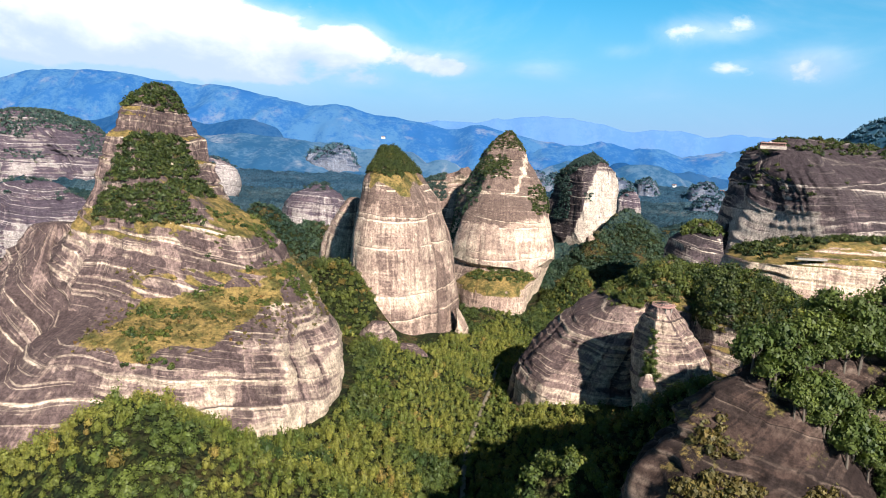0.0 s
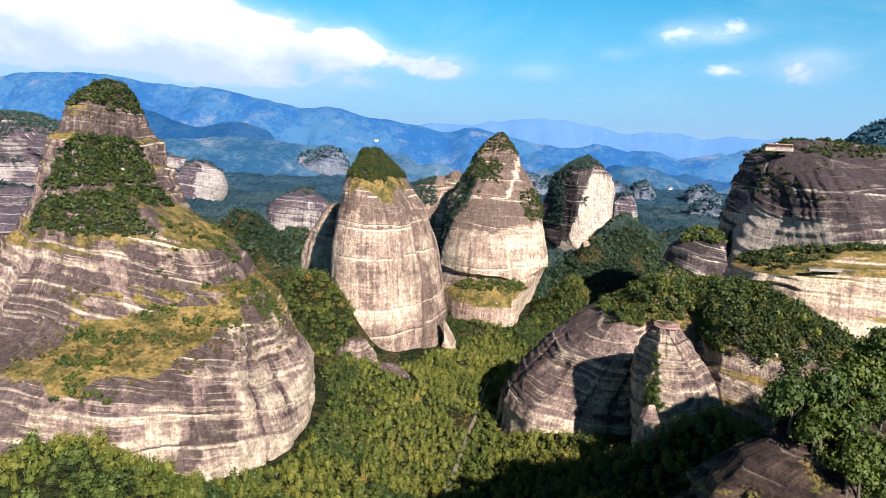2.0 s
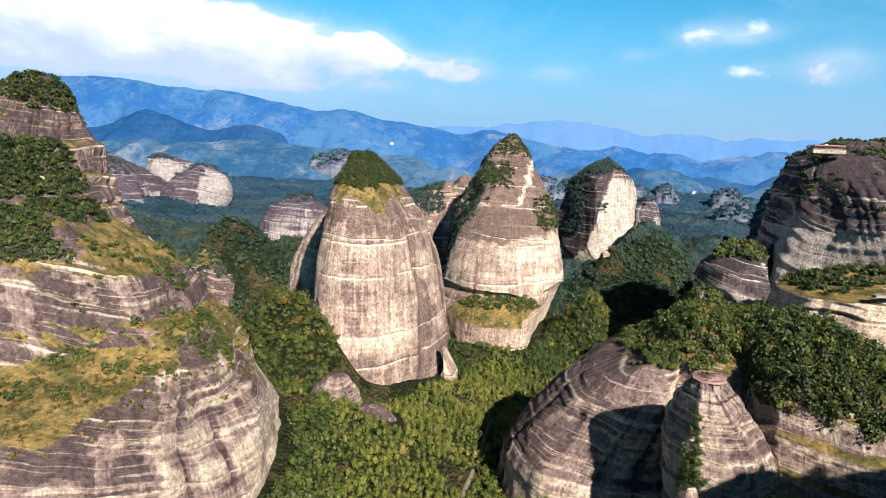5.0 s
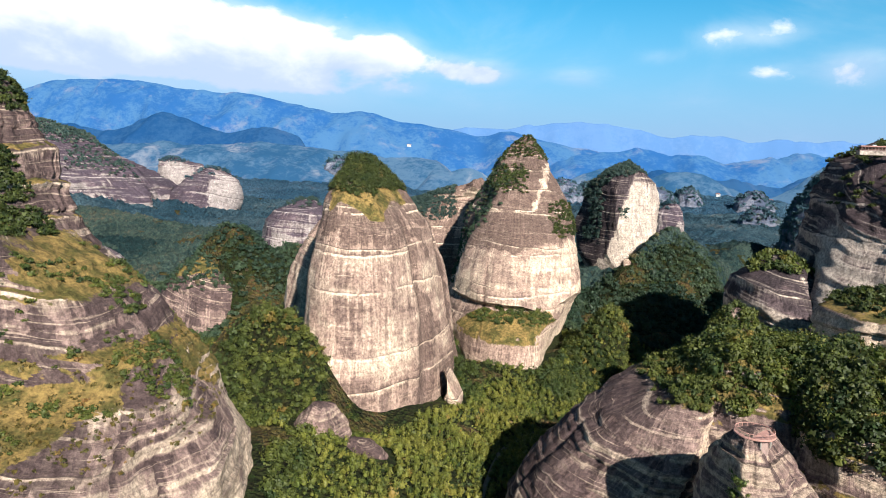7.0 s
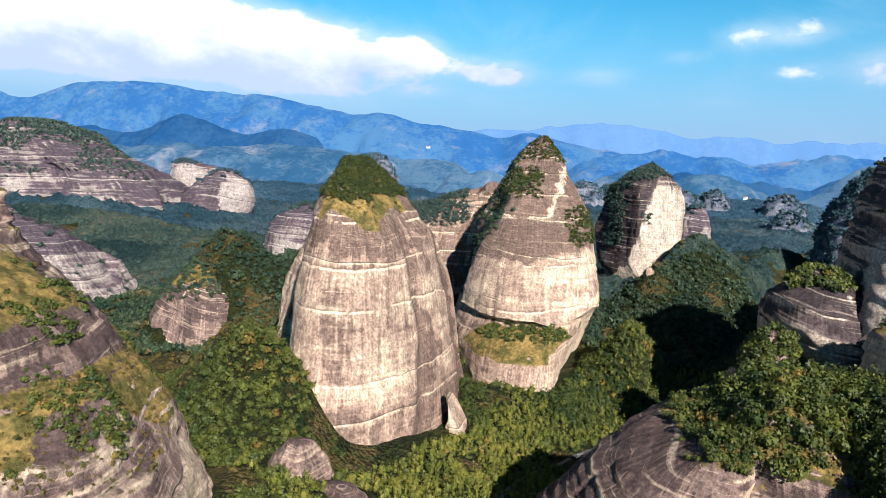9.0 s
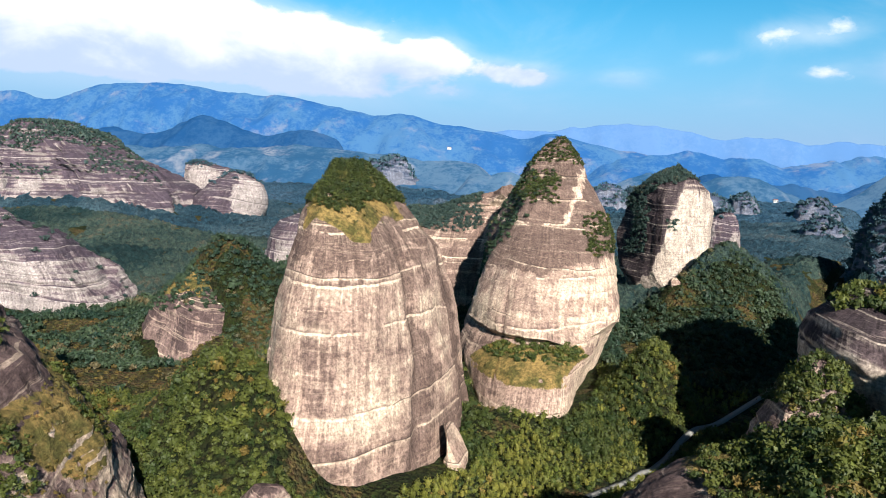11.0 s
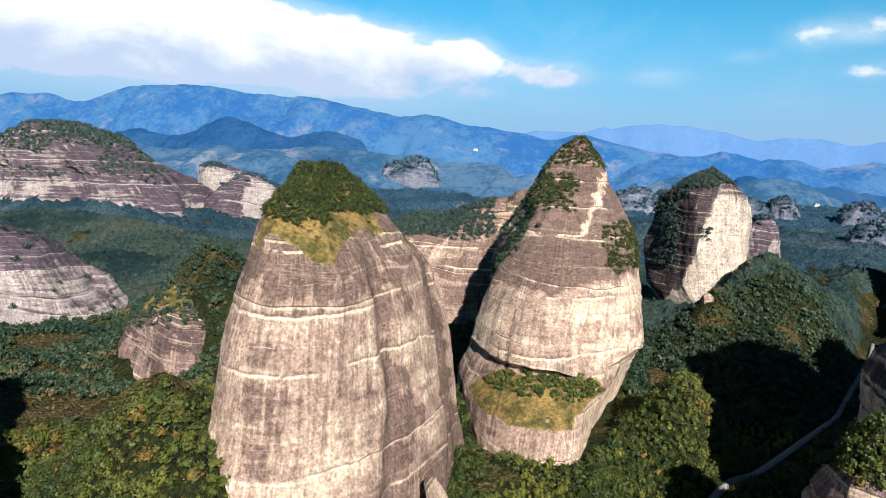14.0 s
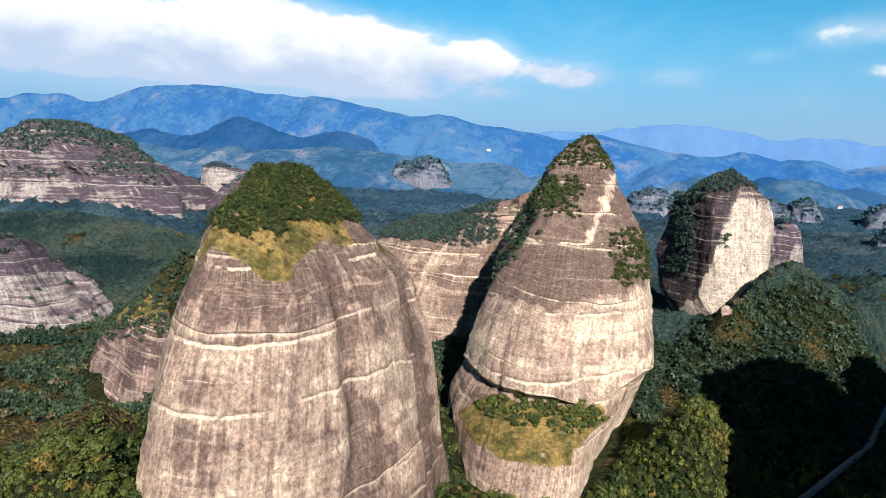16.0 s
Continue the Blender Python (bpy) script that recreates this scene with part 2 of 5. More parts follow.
    c = n.mix(n.ramp(fine, 0.36, 0.64), n.mix(1.0, c, col(0.86, 0.85, 0.85), "MULTIPLY"), n.mix(1.0, c, col(1.11, 1.10, 1.09), "MULTIPLY"))
    c = n.mix(n.ramp(grain, 0.38, 0.62), n.mix(1.0, c, col(0.56, 0.545, 0.55), "MULTIPLY"), n.mix(1.0, c, col(1.42, 1.41, 1.39), "MULTIPLY"))
    speck = n.noise(n.add("ShaderNodeCombineXYZ", [px, py, n.math("MULTIPLY", pz, 0.7)]), 0.16, 6.0, 0.7)
    c = n.mix(n.ramp(speck, 0.36, 0.64), n.mix(1.0, c, col(0.80, 0.78, 0.79), "MULTIPLY"), n.mix(1.0, c, col(1.19, 1.19, 1.18), "MULTIPLY"))
    if grass:
        g = n.add("ShaderNodeAttribute", attribute="grass", out=2)
        tuft = n.noise(p, 0.55, 7.0, 0.7)
        g = n.ramp(n.math("ADD", g, n.math("MULTIPLY", n.math("SUBTRACT", tuft, 0.5), 1.1)), 0.42, 0.60)
        dry = n.mix(n.ramp(n.noise(p, 0.10, 6.0, 0.65), 0.38, 0.62), col(0.066, 0.060, 0.020), col(0.205, 0.138, 0.052))
        dry = n.mix(n.ramp(tuft, 0.3, 0.7), n.mix(1.0, dry, col(0.45, 0.45, 0.42), "MULTIPLY"), n.mix(1.0, dry, col(1.35, 1.3, 1.2), "MULTIPLY"))
        c = n.mix(g, c, dry)
    height = n.math("ADD", n.math("MULTIPLY", seams, 0.8 * beds), n.math("ADD", n.math("MULTIPLY", grain, 0.28), n.math("MULTIPLY", streak, 0.3)))
    finish(n, c, 0.9, height, 0.9, 2.4, 0.12)
    return m


ROCK = rock_material("sandstone", (0.452, 0.354, 0.268), (0.242, 0.168, 0.135), (0.092, 0.061, 0.051), worn=0.58, beds=0.24, drapes=2.0)
ROCK_BROWN = rock_material("sandstone_stained", (0.410, 0.320, 0.245), (0.168, 0.115, 0.102), (0.052, 0.035, 0.035), worn=0.50, beds=0.65, drapes=3.2)
ROCK_DARK = rock_material("sandstone_weathered", (0.36, 0.30, 0.25), (0.078, 0.057, 0.060), (0.028, 0.021, 0.024), worn=0.32, beds=0.5)
ROCK_CLIFF = rock_material("sandstone_cliff", (0.30, 0.25, 0.215), (0.088, 0.063, 0.064), (0.030, 0.022, 0.025), worn=0.36, beds=0.25, drapes=2.6)
# darkest of the sandstones, an even brown for the near hill
ROCK_NEAR = rock_material("sandstone_dark_brown", (0.15, 0.108, 0.085), (0.050, 0.031, 0.025), (0.018, 0.012, 0.011), worn=0.26, beds=0.10)
# haze put into base colours: strongly in this rock, slightly in the purple one
ROCK_HAZE = rock_material("sandstone_hazed", (0.120, 0.128, 0.160), (0.054, 0.066, 0.100), (0.038, 0.050, 0.080), worn=0.30, beds=0.5)
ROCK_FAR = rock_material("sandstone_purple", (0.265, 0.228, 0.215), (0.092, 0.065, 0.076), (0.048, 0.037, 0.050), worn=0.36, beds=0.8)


def leaf_material(name, deep, light, warm, rough=0.6, spread=0.37):
    """Leaves: each plant takes its own tint, each leaf a small change of its own."""
    m, n = material(name)
    tint = n.add("ShaderNodeAttribute", attribute="tint", out=2)
    one = n.add("ShaderNodeNewGeometry", out=8)
    c = n.mix(tint, col(*deep), col(*light))
    c = n.mix(n.ramp(tint, 0.86, 0.98), c, col(*warm))
    c = n.mix(one, n.mix(1.0, c, col(1 - spread, 1 - spread, 1 - spread), "MULTIPLY"), n.mix(1.0, c, col(1 + spread, 1 + spread, 1 + spread * 0.7), "MULTIPLY"))
    d = n.add("ShaderNodeBsdfPrincipled", {"Base Color": c, "Roughness": rough, "Specular IOR Level": 0.3})
    t = n.add("ShaderNodeBsdfTranslucent", [n.mix(1.0, c, col(1.2, 1.3, 0.6), "MULTIPLY")])
    n.add("ShaderNodeOutputMaterial", [n.add("ShaderNodeMixShader", [0.28, d, t])])
    return m


LEAF = leaf_material("broadleaf", (0.0235, 0.0400, 0.0100), (0.1020, 0.1080, 0.0215), (0.150, 0.098, 0.0250), spread=0.3)
LEAF_CAP = leaf_material("hilltop_leaf", (0.0160, 0.0290, 0.0080), (0.0640, 0.0720, 0.0155), (0.090, 0.074, 0.020), spread=0.5)
LEAF_BRIGHT = leaf_material("bamboo_leaf", (0.0650, 0.0850, 0.0145), (0.180, 0.162, 0.0310), (0.210, 0.145, 0.0380), spread=0.35)
# air haze painted into the next four leaf colours, bluer with distance
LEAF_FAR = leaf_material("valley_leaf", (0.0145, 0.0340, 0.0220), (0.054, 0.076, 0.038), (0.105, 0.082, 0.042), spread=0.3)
LEAF_BLUE = leaf_material("distant_hazed_leaf", (0.0185, 0.0400, 0.0400), (0.048, 0.071, 0.056), (0.085, 0.082, 0.058), spread=0.25)
LEAF_HAZE = leaf_material("far_hazed_leaf", (0.0220, 0.0560, 0.0800), (0.044, 0.082, 0.106), (0.072, 0.090, 0.096), spread=0.2)
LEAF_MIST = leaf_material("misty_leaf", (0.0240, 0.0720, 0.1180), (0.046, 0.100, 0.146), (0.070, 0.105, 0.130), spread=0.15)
LEAF_NEAR = leaf_material("glossy_leaf", (0.0300, 0.0500, 0.0120), (0.1050, 0.1200, 0.0240), (0.140, 0.100, 0.0250), spread=0.35)
LEAF_DRY = leaf_material("dry_leaf", (0.0500, 0.0480, 0.0145), (0.135, 0.090, 0.0250), (0.165, 0.085, 0.0270))


def ground_material():
    m, n = material("forest_floor")
    p = n.add("ShaderNodeNewGeometry", out=0)
    big, mid, fine = n.noise(p, 0.006, 5.0, 0.6), n.noise(p, 0.05, 6.0, 0.65), n.noise(p, 0.35, 8.0, 0.7)
    c = n.mix(n.ramp(mid, 0.3, 0.7), col(0.0150, 0.0220, 0.0085), col(0.0360, 0.0420, 0.0130))
    c = n.mix(n.math("MULTIPLY", n.ramp(big, 0.52, 0.66), 0.6), c, col(0.0792, 0.066, 0.0264))
    dry = n.add("ShaderNodeAttribute", attribute="dry", out=2)
    c = n.mix(n.ramp(n.math("ADD", dry, n.math("MULTIPLY", n.math("SUBTRACT", fine, 0.5), 0.8)), 0.4, 0.62), c, n.mix(n.ramp(mid, 0.35, 0.65), col(0.048, 0.046, 0.017), col(0.110, 0.082, 0.036)))
    c = n.mix(n.ramp(fine, 0.3, 0.75), n.mix(1.0, c, col(0.5, 0.5, 0.5), "MULTIPLY"), n.mix(1.0, c, col(1.5, 1.45, 1.3), "MULTIPLY"))
    clumps = n.add("ShaderNodeTexVoronoi", {"Vector": n.vec("ADD", p, n.vec("MULTIPLY", n.add("ShaderNodeTexNoise", {"Vector": p, "Scale": 0.5, "Detail": 3.0}, out=1), (2.5, 2.5, 2.5))), "Scale": 0.42}, out=0)
    tone = n.add("ShaderNodeTexVoronoi", {"Vector": p, "Scale": 0.42}, out=1)
    c = n.mix(0.5, c, n.mix(1.0, c, n.mix(0.6, col(1.0, 1.0, 1.0), tone), "MULTIPLY"))
    finish(n, c, 0.95, n.math("ADD", n.math("ADD", fine, mid), n.math("MULTIPLY", clumps, -1.6)), 1.0, 3.0, 0.1)
    return m


GROUND = ground_material()


def canopy_material(name, deep, light, warm, fine):
    """Closed woods far off: stands of different greens, single crowns as fine mottling."""
    m, n = material(name)
    p = n.add("ShaderNodeNewGeometry", out=0)
    tint = n.add("ShaderNodeAttribute", attribute="tint", out=2)
    crown_tone, leaf_tone = n.noise(p, fine, 4.0, 0.7), n.noise(p, fine * 3.5, 5.0, 0.7)
    c = n.mix(n.ramp(n.math("ADD", tint, n.math("MULTIPLY", n.math("SUBTRACT", crown_tone, 0.5), 1.6)), 0.1, 0.9), col(*deep), col(*light))
    c = n.mix(n.math("MULTIPLY", n.ramp(tint, 0.80, 1.0), 0.8), c, col(*warm))
    c = n.mix(n.ramp(leaf_tone, 0.34, 0.66), n.mix(1.0, c, col(0.45, 0.47, 0.52), "MULTIPLY"), n.mix(1.0, c, col(1.5, 1.48, 1.4), "MULTIPLY"))
    finish(n, c, 0.9, n.math("ADD", crown_tone, n.math("MULTIPLY", leaf_tone, 0.6)), 1.0, 1.2 / fine, 0.1)
    return m


# greens turned bluer from stand to stand: haze put into the base colours
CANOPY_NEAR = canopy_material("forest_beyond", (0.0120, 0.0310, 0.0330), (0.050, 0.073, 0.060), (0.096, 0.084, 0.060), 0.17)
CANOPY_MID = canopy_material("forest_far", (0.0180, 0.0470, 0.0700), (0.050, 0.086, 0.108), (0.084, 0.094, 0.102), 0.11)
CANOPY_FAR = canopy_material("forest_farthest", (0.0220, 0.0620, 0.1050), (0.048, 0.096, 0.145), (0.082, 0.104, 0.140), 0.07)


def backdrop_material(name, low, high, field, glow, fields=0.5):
    """Blue far mountains, kilometres of air painted into their colour and glow: dark woods, lighter slopes, scattered
    fields and clearings.
    """
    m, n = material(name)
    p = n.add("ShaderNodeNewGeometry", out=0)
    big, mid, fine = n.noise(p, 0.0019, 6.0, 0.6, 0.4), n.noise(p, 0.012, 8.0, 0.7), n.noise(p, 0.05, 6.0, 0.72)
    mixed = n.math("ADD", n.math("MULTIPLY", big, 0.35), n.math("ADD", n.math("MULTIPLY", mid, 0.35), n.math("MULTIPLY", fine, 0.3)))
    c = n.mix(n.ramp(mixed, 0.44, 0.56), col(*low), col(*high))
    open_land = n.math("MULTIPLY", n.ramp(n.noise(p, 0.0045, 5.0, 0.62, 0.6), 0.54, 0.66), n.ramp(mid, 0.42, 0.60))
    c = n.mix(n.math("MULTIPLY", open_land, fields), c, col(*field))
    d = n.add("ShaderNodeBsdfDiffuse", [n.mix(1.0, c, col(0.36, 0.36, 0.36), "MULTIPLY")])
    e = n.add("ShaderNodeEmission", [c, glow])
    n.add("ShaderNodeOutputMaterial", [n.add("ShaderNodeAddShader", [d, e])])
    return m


# air haze put into each range as blue base colour and emission
FAR_0 = backdrop_material("hazed_foothills", (0.020, 0.070, 0.145), (0.064, 0.122, 0.195), (0.190, 0.205, 0.250), 0.58, 0.8)
# the shade on these hills is painted in as a deeper blue
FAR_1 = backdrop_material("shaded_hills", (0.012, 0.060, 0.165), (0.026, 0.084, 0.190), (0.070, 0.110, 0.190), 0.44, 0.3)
FAR_2 = backdrop_material("hazed_mountains", (0.020, 0.088, 0.240), (0.050, 0.132, 0.262), (0.165, 0.185, 0.260), 0.60, 0.6)
FAR_3 = backdrop_material("pale_hazed_mountains", (0.078, 0.172, 0.350), (0.094, 0.188, 0.362), (0.11, 0.200, 0.37), 0.56)


# ---- rocks ----
ROCKS = []


class Rock:
    """A rock mass from its extents at heights, rows of (z, x0, x1, y0, y1) from the top down, roughened by beds, flutes and lumps."""

    def __init__(self, name, rows, label, mat=None, seed=1, nth=150, nz=90, square=2.3, lump=4.0, flute=1.0, ledge=1.3, grass=None, category="rock peak", ease=2, side=None, facets=16, bite=3.5, groove=1.6, turn=0.0, bed=12.0, dip=0.06, sway=8.0, warp=None, stain_shade=None, grooves=None, skew=0.0, cuts=(), rill=0.12, marks=()):
        rows = np.array(rows, float)
        self.rows, self.square = rows, square
        z0, z1 = rows[0, 0], rows[-1, 0]
        ext = np.interp(np.linspace(0, 1, nz), np.linspace(0, 1, len(rows)), -rows[:, 0])
        zs = -ext
        e = np.stack([np.interp(-zs, -rows[:, 0], rows[:, k]) for k in range(1, 5)], 1)
        for _ in range(ease):
            e[1:-1] = (e[:-2] + 2 * e[1:-1] + e[2:]) / 4
            zs[1:-1] = (zs[:-2] + 2 * zs[1:-1] + zs[2:]) / 4
        rings = int(np.clip((rows[0, 2] - rows[0, 1]) / 5, 4, 16))
        caps = np.sin(np.linspace(0, 1, rings, endpoint=False) * np.pi / 2)
        rise = min(9.0, (rows[0, 2] - rows[0, 1]) * 0.16)
        top = np.stack([(e[0, :2].mean() + (e[0, k] - e[0, :2].mean()) * caps) if k < 2 else (e[0, 2:].mean() + (e[0, k] - e[0, 2:].mean()) * caps) for k in range(4)], 1)
        e = np.concatenate([top, e])
        zs = np.concatenate([z0 + rise * np.sqrt(1 - caps ** 2), zs])
        th = np.linspace(0, 2 * np.pi, nth, endpoint=False)
        cs, sn = np.cos(th), np.sin(th)
        ux, uy = np.sign(cs) * np.abs(cs) ** (2 / square), np.sign(sn) * np.abs(sn) ** (2 / square)
        cx, cy, hx, hy = (e[:, 0] + e[:, 1]) / 2, (e[:, 2] + e[:, 3]) / 2, (e[:, 1] - e[:, 0]) / 2, (e[:, 3] - e[:, 2]) / 2
        ct, st = math.cos(radians(turn)), math.sin(radians(turn))
        vx, vy = hx[:, None] * ux, hy[:, None] * uy
        p = np.stack([cx[:, None] + vx * ct - vy * st, cy[:, None] + vx * st + vy * ct, np.repeat(zs[:, None], nth, 1)], -1)
        p[:, :, 0] += skew * (p[:, :, 1] - cy[:, None])
        if side is not None:
            # another set of extents for the flank that looks to -x
            b = np.array(side, float)
            eb = np.stack([np.interp(-zs, -b[:, 0], b[:, k]) for k in range(1, 5)], 1)
            bx, by, hbx, hby = (eb[:, 0] + eb[:, 1]) / 2, (eb[:, 2] + eb[:, 3]) / 2, (eb[:, 1] - eb[:, 0]) / 2, (eb[:, 3] - eb[:, 2]) / 2
            pb = np.stack([bx[:, None] + hbx[:, None] * ux, by[:, None] + hby[:, None] * uy, np.repeat(zs[:, None], nth, 1)], -1)
            w = smooth(-cs, -0.3, 0.2)[None, :, None] * (np.arange(len(zs)) >= rings)[:, None, None]
            p = p * (1 - w) + pb * w
        flat = p.reshape(-1, 3)
        mean_r = float(np.mean(hx[rings:] + hy[rings:])) / 2
        anchor = np.stack([np.tile(cs * mean_r, len(zs)), np.tile(sn * mean_r, len(zs)), flat[:, 2]], -1)
        # broken faces: slabs that have come away along flat joints
        r = np.random.default_rng(seed)
        height = zs.max() - zs.min()
        for _ in range(facets):
            i, j = r.integers(rings + 4, len(zs) - 2), r.integers(0, nth)
            q = p[i, j]
            t1, t2 = p[min(i + 3, len(zs) - 1), j] - p[max(i - 3, rings), j], p[i, (j + 3) % nth] - p[i, j - 3]
            nn = np.cross(t1, t2)
            nn /= np.linalg.norm(nn) + 1e-9
            if nn @ (q - (cx[i], cy[i], q[2])) < 0:
                nn = -nn
            nn = nn + r.normal(0, 0.12, 3)
            nn /= np.linalg.norm(nn)
            over = (flat - (q - nn * r.uniform(0.3, 1.0) * bite)) @ nn
            near = np.linalg.norm((flat - q) * (1, 1, 0.7), axis=1)
            hold = 1 - smooth(near, 0.16 * height + 6, 0.3 * height + 12)
            flat = flat - nn * (np.clip(over, 0, bite * 2) * hold * (over > 0))[:, None]
        # great faces: a point on each, the way it looks (degrees from -y towards +x) and how far it leans back
        for qx, qy, qz, az, back, soft in cuts:
            a, b = radians(az), radians(back)
            nn = np.array((math.sin(a) * math.cos(b), -math.cos(a) * math.cos(b), math.sin(b)))
            over = (flat - (qx, qy, qz)) @ nn / soft
            flat = flat - nn * (soft * np.logaddexp(0, np.clip(over, -30, 60)))[:, None]
        fade = np.minimum(1, np.minimum(hx, hy) / 14)[:, None].repeat(nth, 1).ravel()
        level = flat[:, 2] + dip * flat[:, 0] + (0 if warp is None else warp(flat)) + sway * vnoise(flat, 90, seed + 5) + 1.2 * vnoise(flat, 16, seed + 6)
        level = level + 0.42 * bed * vnoise(xyz(level * 0, level * 0, level), 1.7 * bed, seed + 9)
        u = level / bed
        layer = np.floor(u)
        part = u - layer
        held = smooth(vnoise(xyz(flat[:, 0], flat[:, 1], layer * 90), 42, seed + 13), -0.15, 0.4)
        step = smooth(part, 0.0, 0.24)
        beds = hash01(layer.astype(np.int64), layer.astype(np.int64) * 0, layer.astype(np.int64) * 0, seed) * step + hash01(layer.astype(np.int64) - 1, layer.astype(np.int64) * 0, layer.astype(np.int64) * 0, seed) * (1 - step)
        beds = beds + 0.6 * held * (smooth(part, 0.55, 0.97) - 1.3 * np.exp(-((part - 0.05) / 0.08) ** 2)) + 0.35 * vnoise(xyz(level * 0, level * 0, level), 2.6, seed + 11)
        d = lump * fbm(flat, 48, seed, 3) + flute * fbm(anchor, (11, 11, 70), seed + 3, 3) + 0.8 * fbm(flat, 6, seed + 7, 3) + ledge * (beds - 0.7)
        cut = np.exp(-((vnoise(anchor, (13, 13, 420), seed + 41) + 0.25 * vnoise(flat, 22, seed + 44)) / rill) ** 2) * (smooth(vnoise(flat, 55, seed + 43), -0.2, 0.5) if grooves is None else grooves(flat))
        d = d - groove * cut
        nx, ny = np.tile(ux, len(zs)), np.tile(uy, len(zs))
        ln = np.hypot(nx, ny) + 1e-6
        flat = flat + np.stack([nx / ln * d * fade, ny / ln * d * fade, 0.5 * fbm(flat, 12, seed + 21, 3) * fade], -1)
        self.P = flat.reshape(len(zs), nth, 3)
        du, dv = np.gradient(self.P, axis=0), (np.roll(self.P, -1, 1) - np.roll(self.P, 1, 1)) / 2
        n = np.cross(du, dv)
        self.area = np.linalg.norm(n, axis=-1).ravel()
        self.N = n.reshape(-1, 3) / (self.area[:, None] + 1e-9)
        self.flat = flat
        if (self.N[:, 2] * self.area).sum() < 0:
            self.N = -self.N
        g = np.zeros(len(flat)) if grass is None else np.clip(grass(flat, self.N) + 0.35 * vnoise(flat, 9, seed + 31), 0, 1.2)
        faces = grid_faces(len(zs), nth, True)
        # grooves deeper than 1 m also get a darker colour along the cut
        st_mask = (np.zeros(len(flat)) if stain_shade is None else stain_shade(flat, self.N)) + (1.1 * cut if groove > 1 else 0.0)
        vein = np.zeros(len(flat))
        if marks:
            # height over the nearest of the white beds, counted from 200
            over = flat[:, 2:3] + (1.6 * vnoise(flat, 34, seed + 51) + 0.02 * flat[:, 0])[:, None] - np.array(marks, float)
            vein = 200 + np.take_along_axis(over, np.abs(over).argmin(1)[:, None], 1)[:, 0]
        me = mesh_np(name, flat, [faces], mat or ROCK, True, grass=g, bed=u, stain_shade=st_mask, vein=vein, round_x=anchor[:, 0], round_y=anchor[:, 1])
        self.ob = tagged(new(name, me), label, category)
        ROCKS.append(self)

    def covers(self, x, y, z, pad=0.0):
        r = self.rows
        e = [np.interp(-z, -r[:, 0], r[:, k]) for k in range(1, 5)]
        hx, hy = (e[1] - e[0]) / 2 + pad, (e[3] - e[2]) / 2 + pad
        inside = (np.abs((x - (e[0] + e[1]) / 2) / hx) ** self.square + np.abs((y - (e[2] + e[3]) / 2) / hy) ** self.square) < 1
        return inside & (z < r[0, 0])

    def sample(self, weight, count, rng):
        """Points on the rock, drawn by area times weight(p, n)."""
        w = self.area * np.clip(weight(self.flat, self.N), 0, None)
        nz, nth = self.P.shape[:2]
        w.reshape(nz, nth)[-1] = 0
        if w.sum() <= 0:
            return np.zeros((0, 3))
        k = rng.choice(len(w), size=count, p=w / w.sum())
        i, j = k // nth, k % nth
        a, b = rng.uniform(size=(count, 1)), rng.uniform(size=(count, 1))
        top = self.P[i, j] * (1 - a) + self.P[i, (j + 1) % nth] * a
        low = self.P[i + 1, j] * (1 - a) + self.P[i + 1, (j + 1) % nth] * a
        return top * (1 - b) + low * b


def drape(p, seed=0):
    """Noise that hangs in curtains, in metres."""
    return 12 * fbm(p, (9, 9, 60), seed, 3)


def box(p, x0, x1, y0, y1, z0, z1, soft=3.0):
    """1 inside the given block, falling off over soft metres."""
    f = 1.0
    for k, (a, b) in enumerate(((x0, x1), (y0, y1), (z0, z1))):
        f = f * smooth(p[:, k], a - soft, a + soft) * (1 - smooth(p[:, k], b - soft, b + soft))
    return f


def flatness(n, lo=0.35, hi=0.7):
    return smooth(n[:, 2], lo, hi)


# the dry-grass masks of the terraces
def grass_left(p, n):
    terrace = smooth(p[:, 0] + 8 * vnoise(p, 20, 71), -166, -146) * smooth(p[:, 2] + 5 * vnoise(p, 15, 70), 76, 82) * (1 - smooth(p[:, 2], 104, 112)) * flatness(n, 0.3, 0.6) * (1 - smooth(p[:, 0] - 0.25 * (p[:, 1] - 330) + 6 * vnoise(p, 16, 74), -99, -89))
    upper = box(p, -250, -90, 300, 420, 124, 136, 4) * flatness(n, 0.15, 0.5) + box(p, -260, -100, 300, 480, 136, 196, 6) * flatness(n, 0.62, 0.85) * 0.8
    return terrace + upper


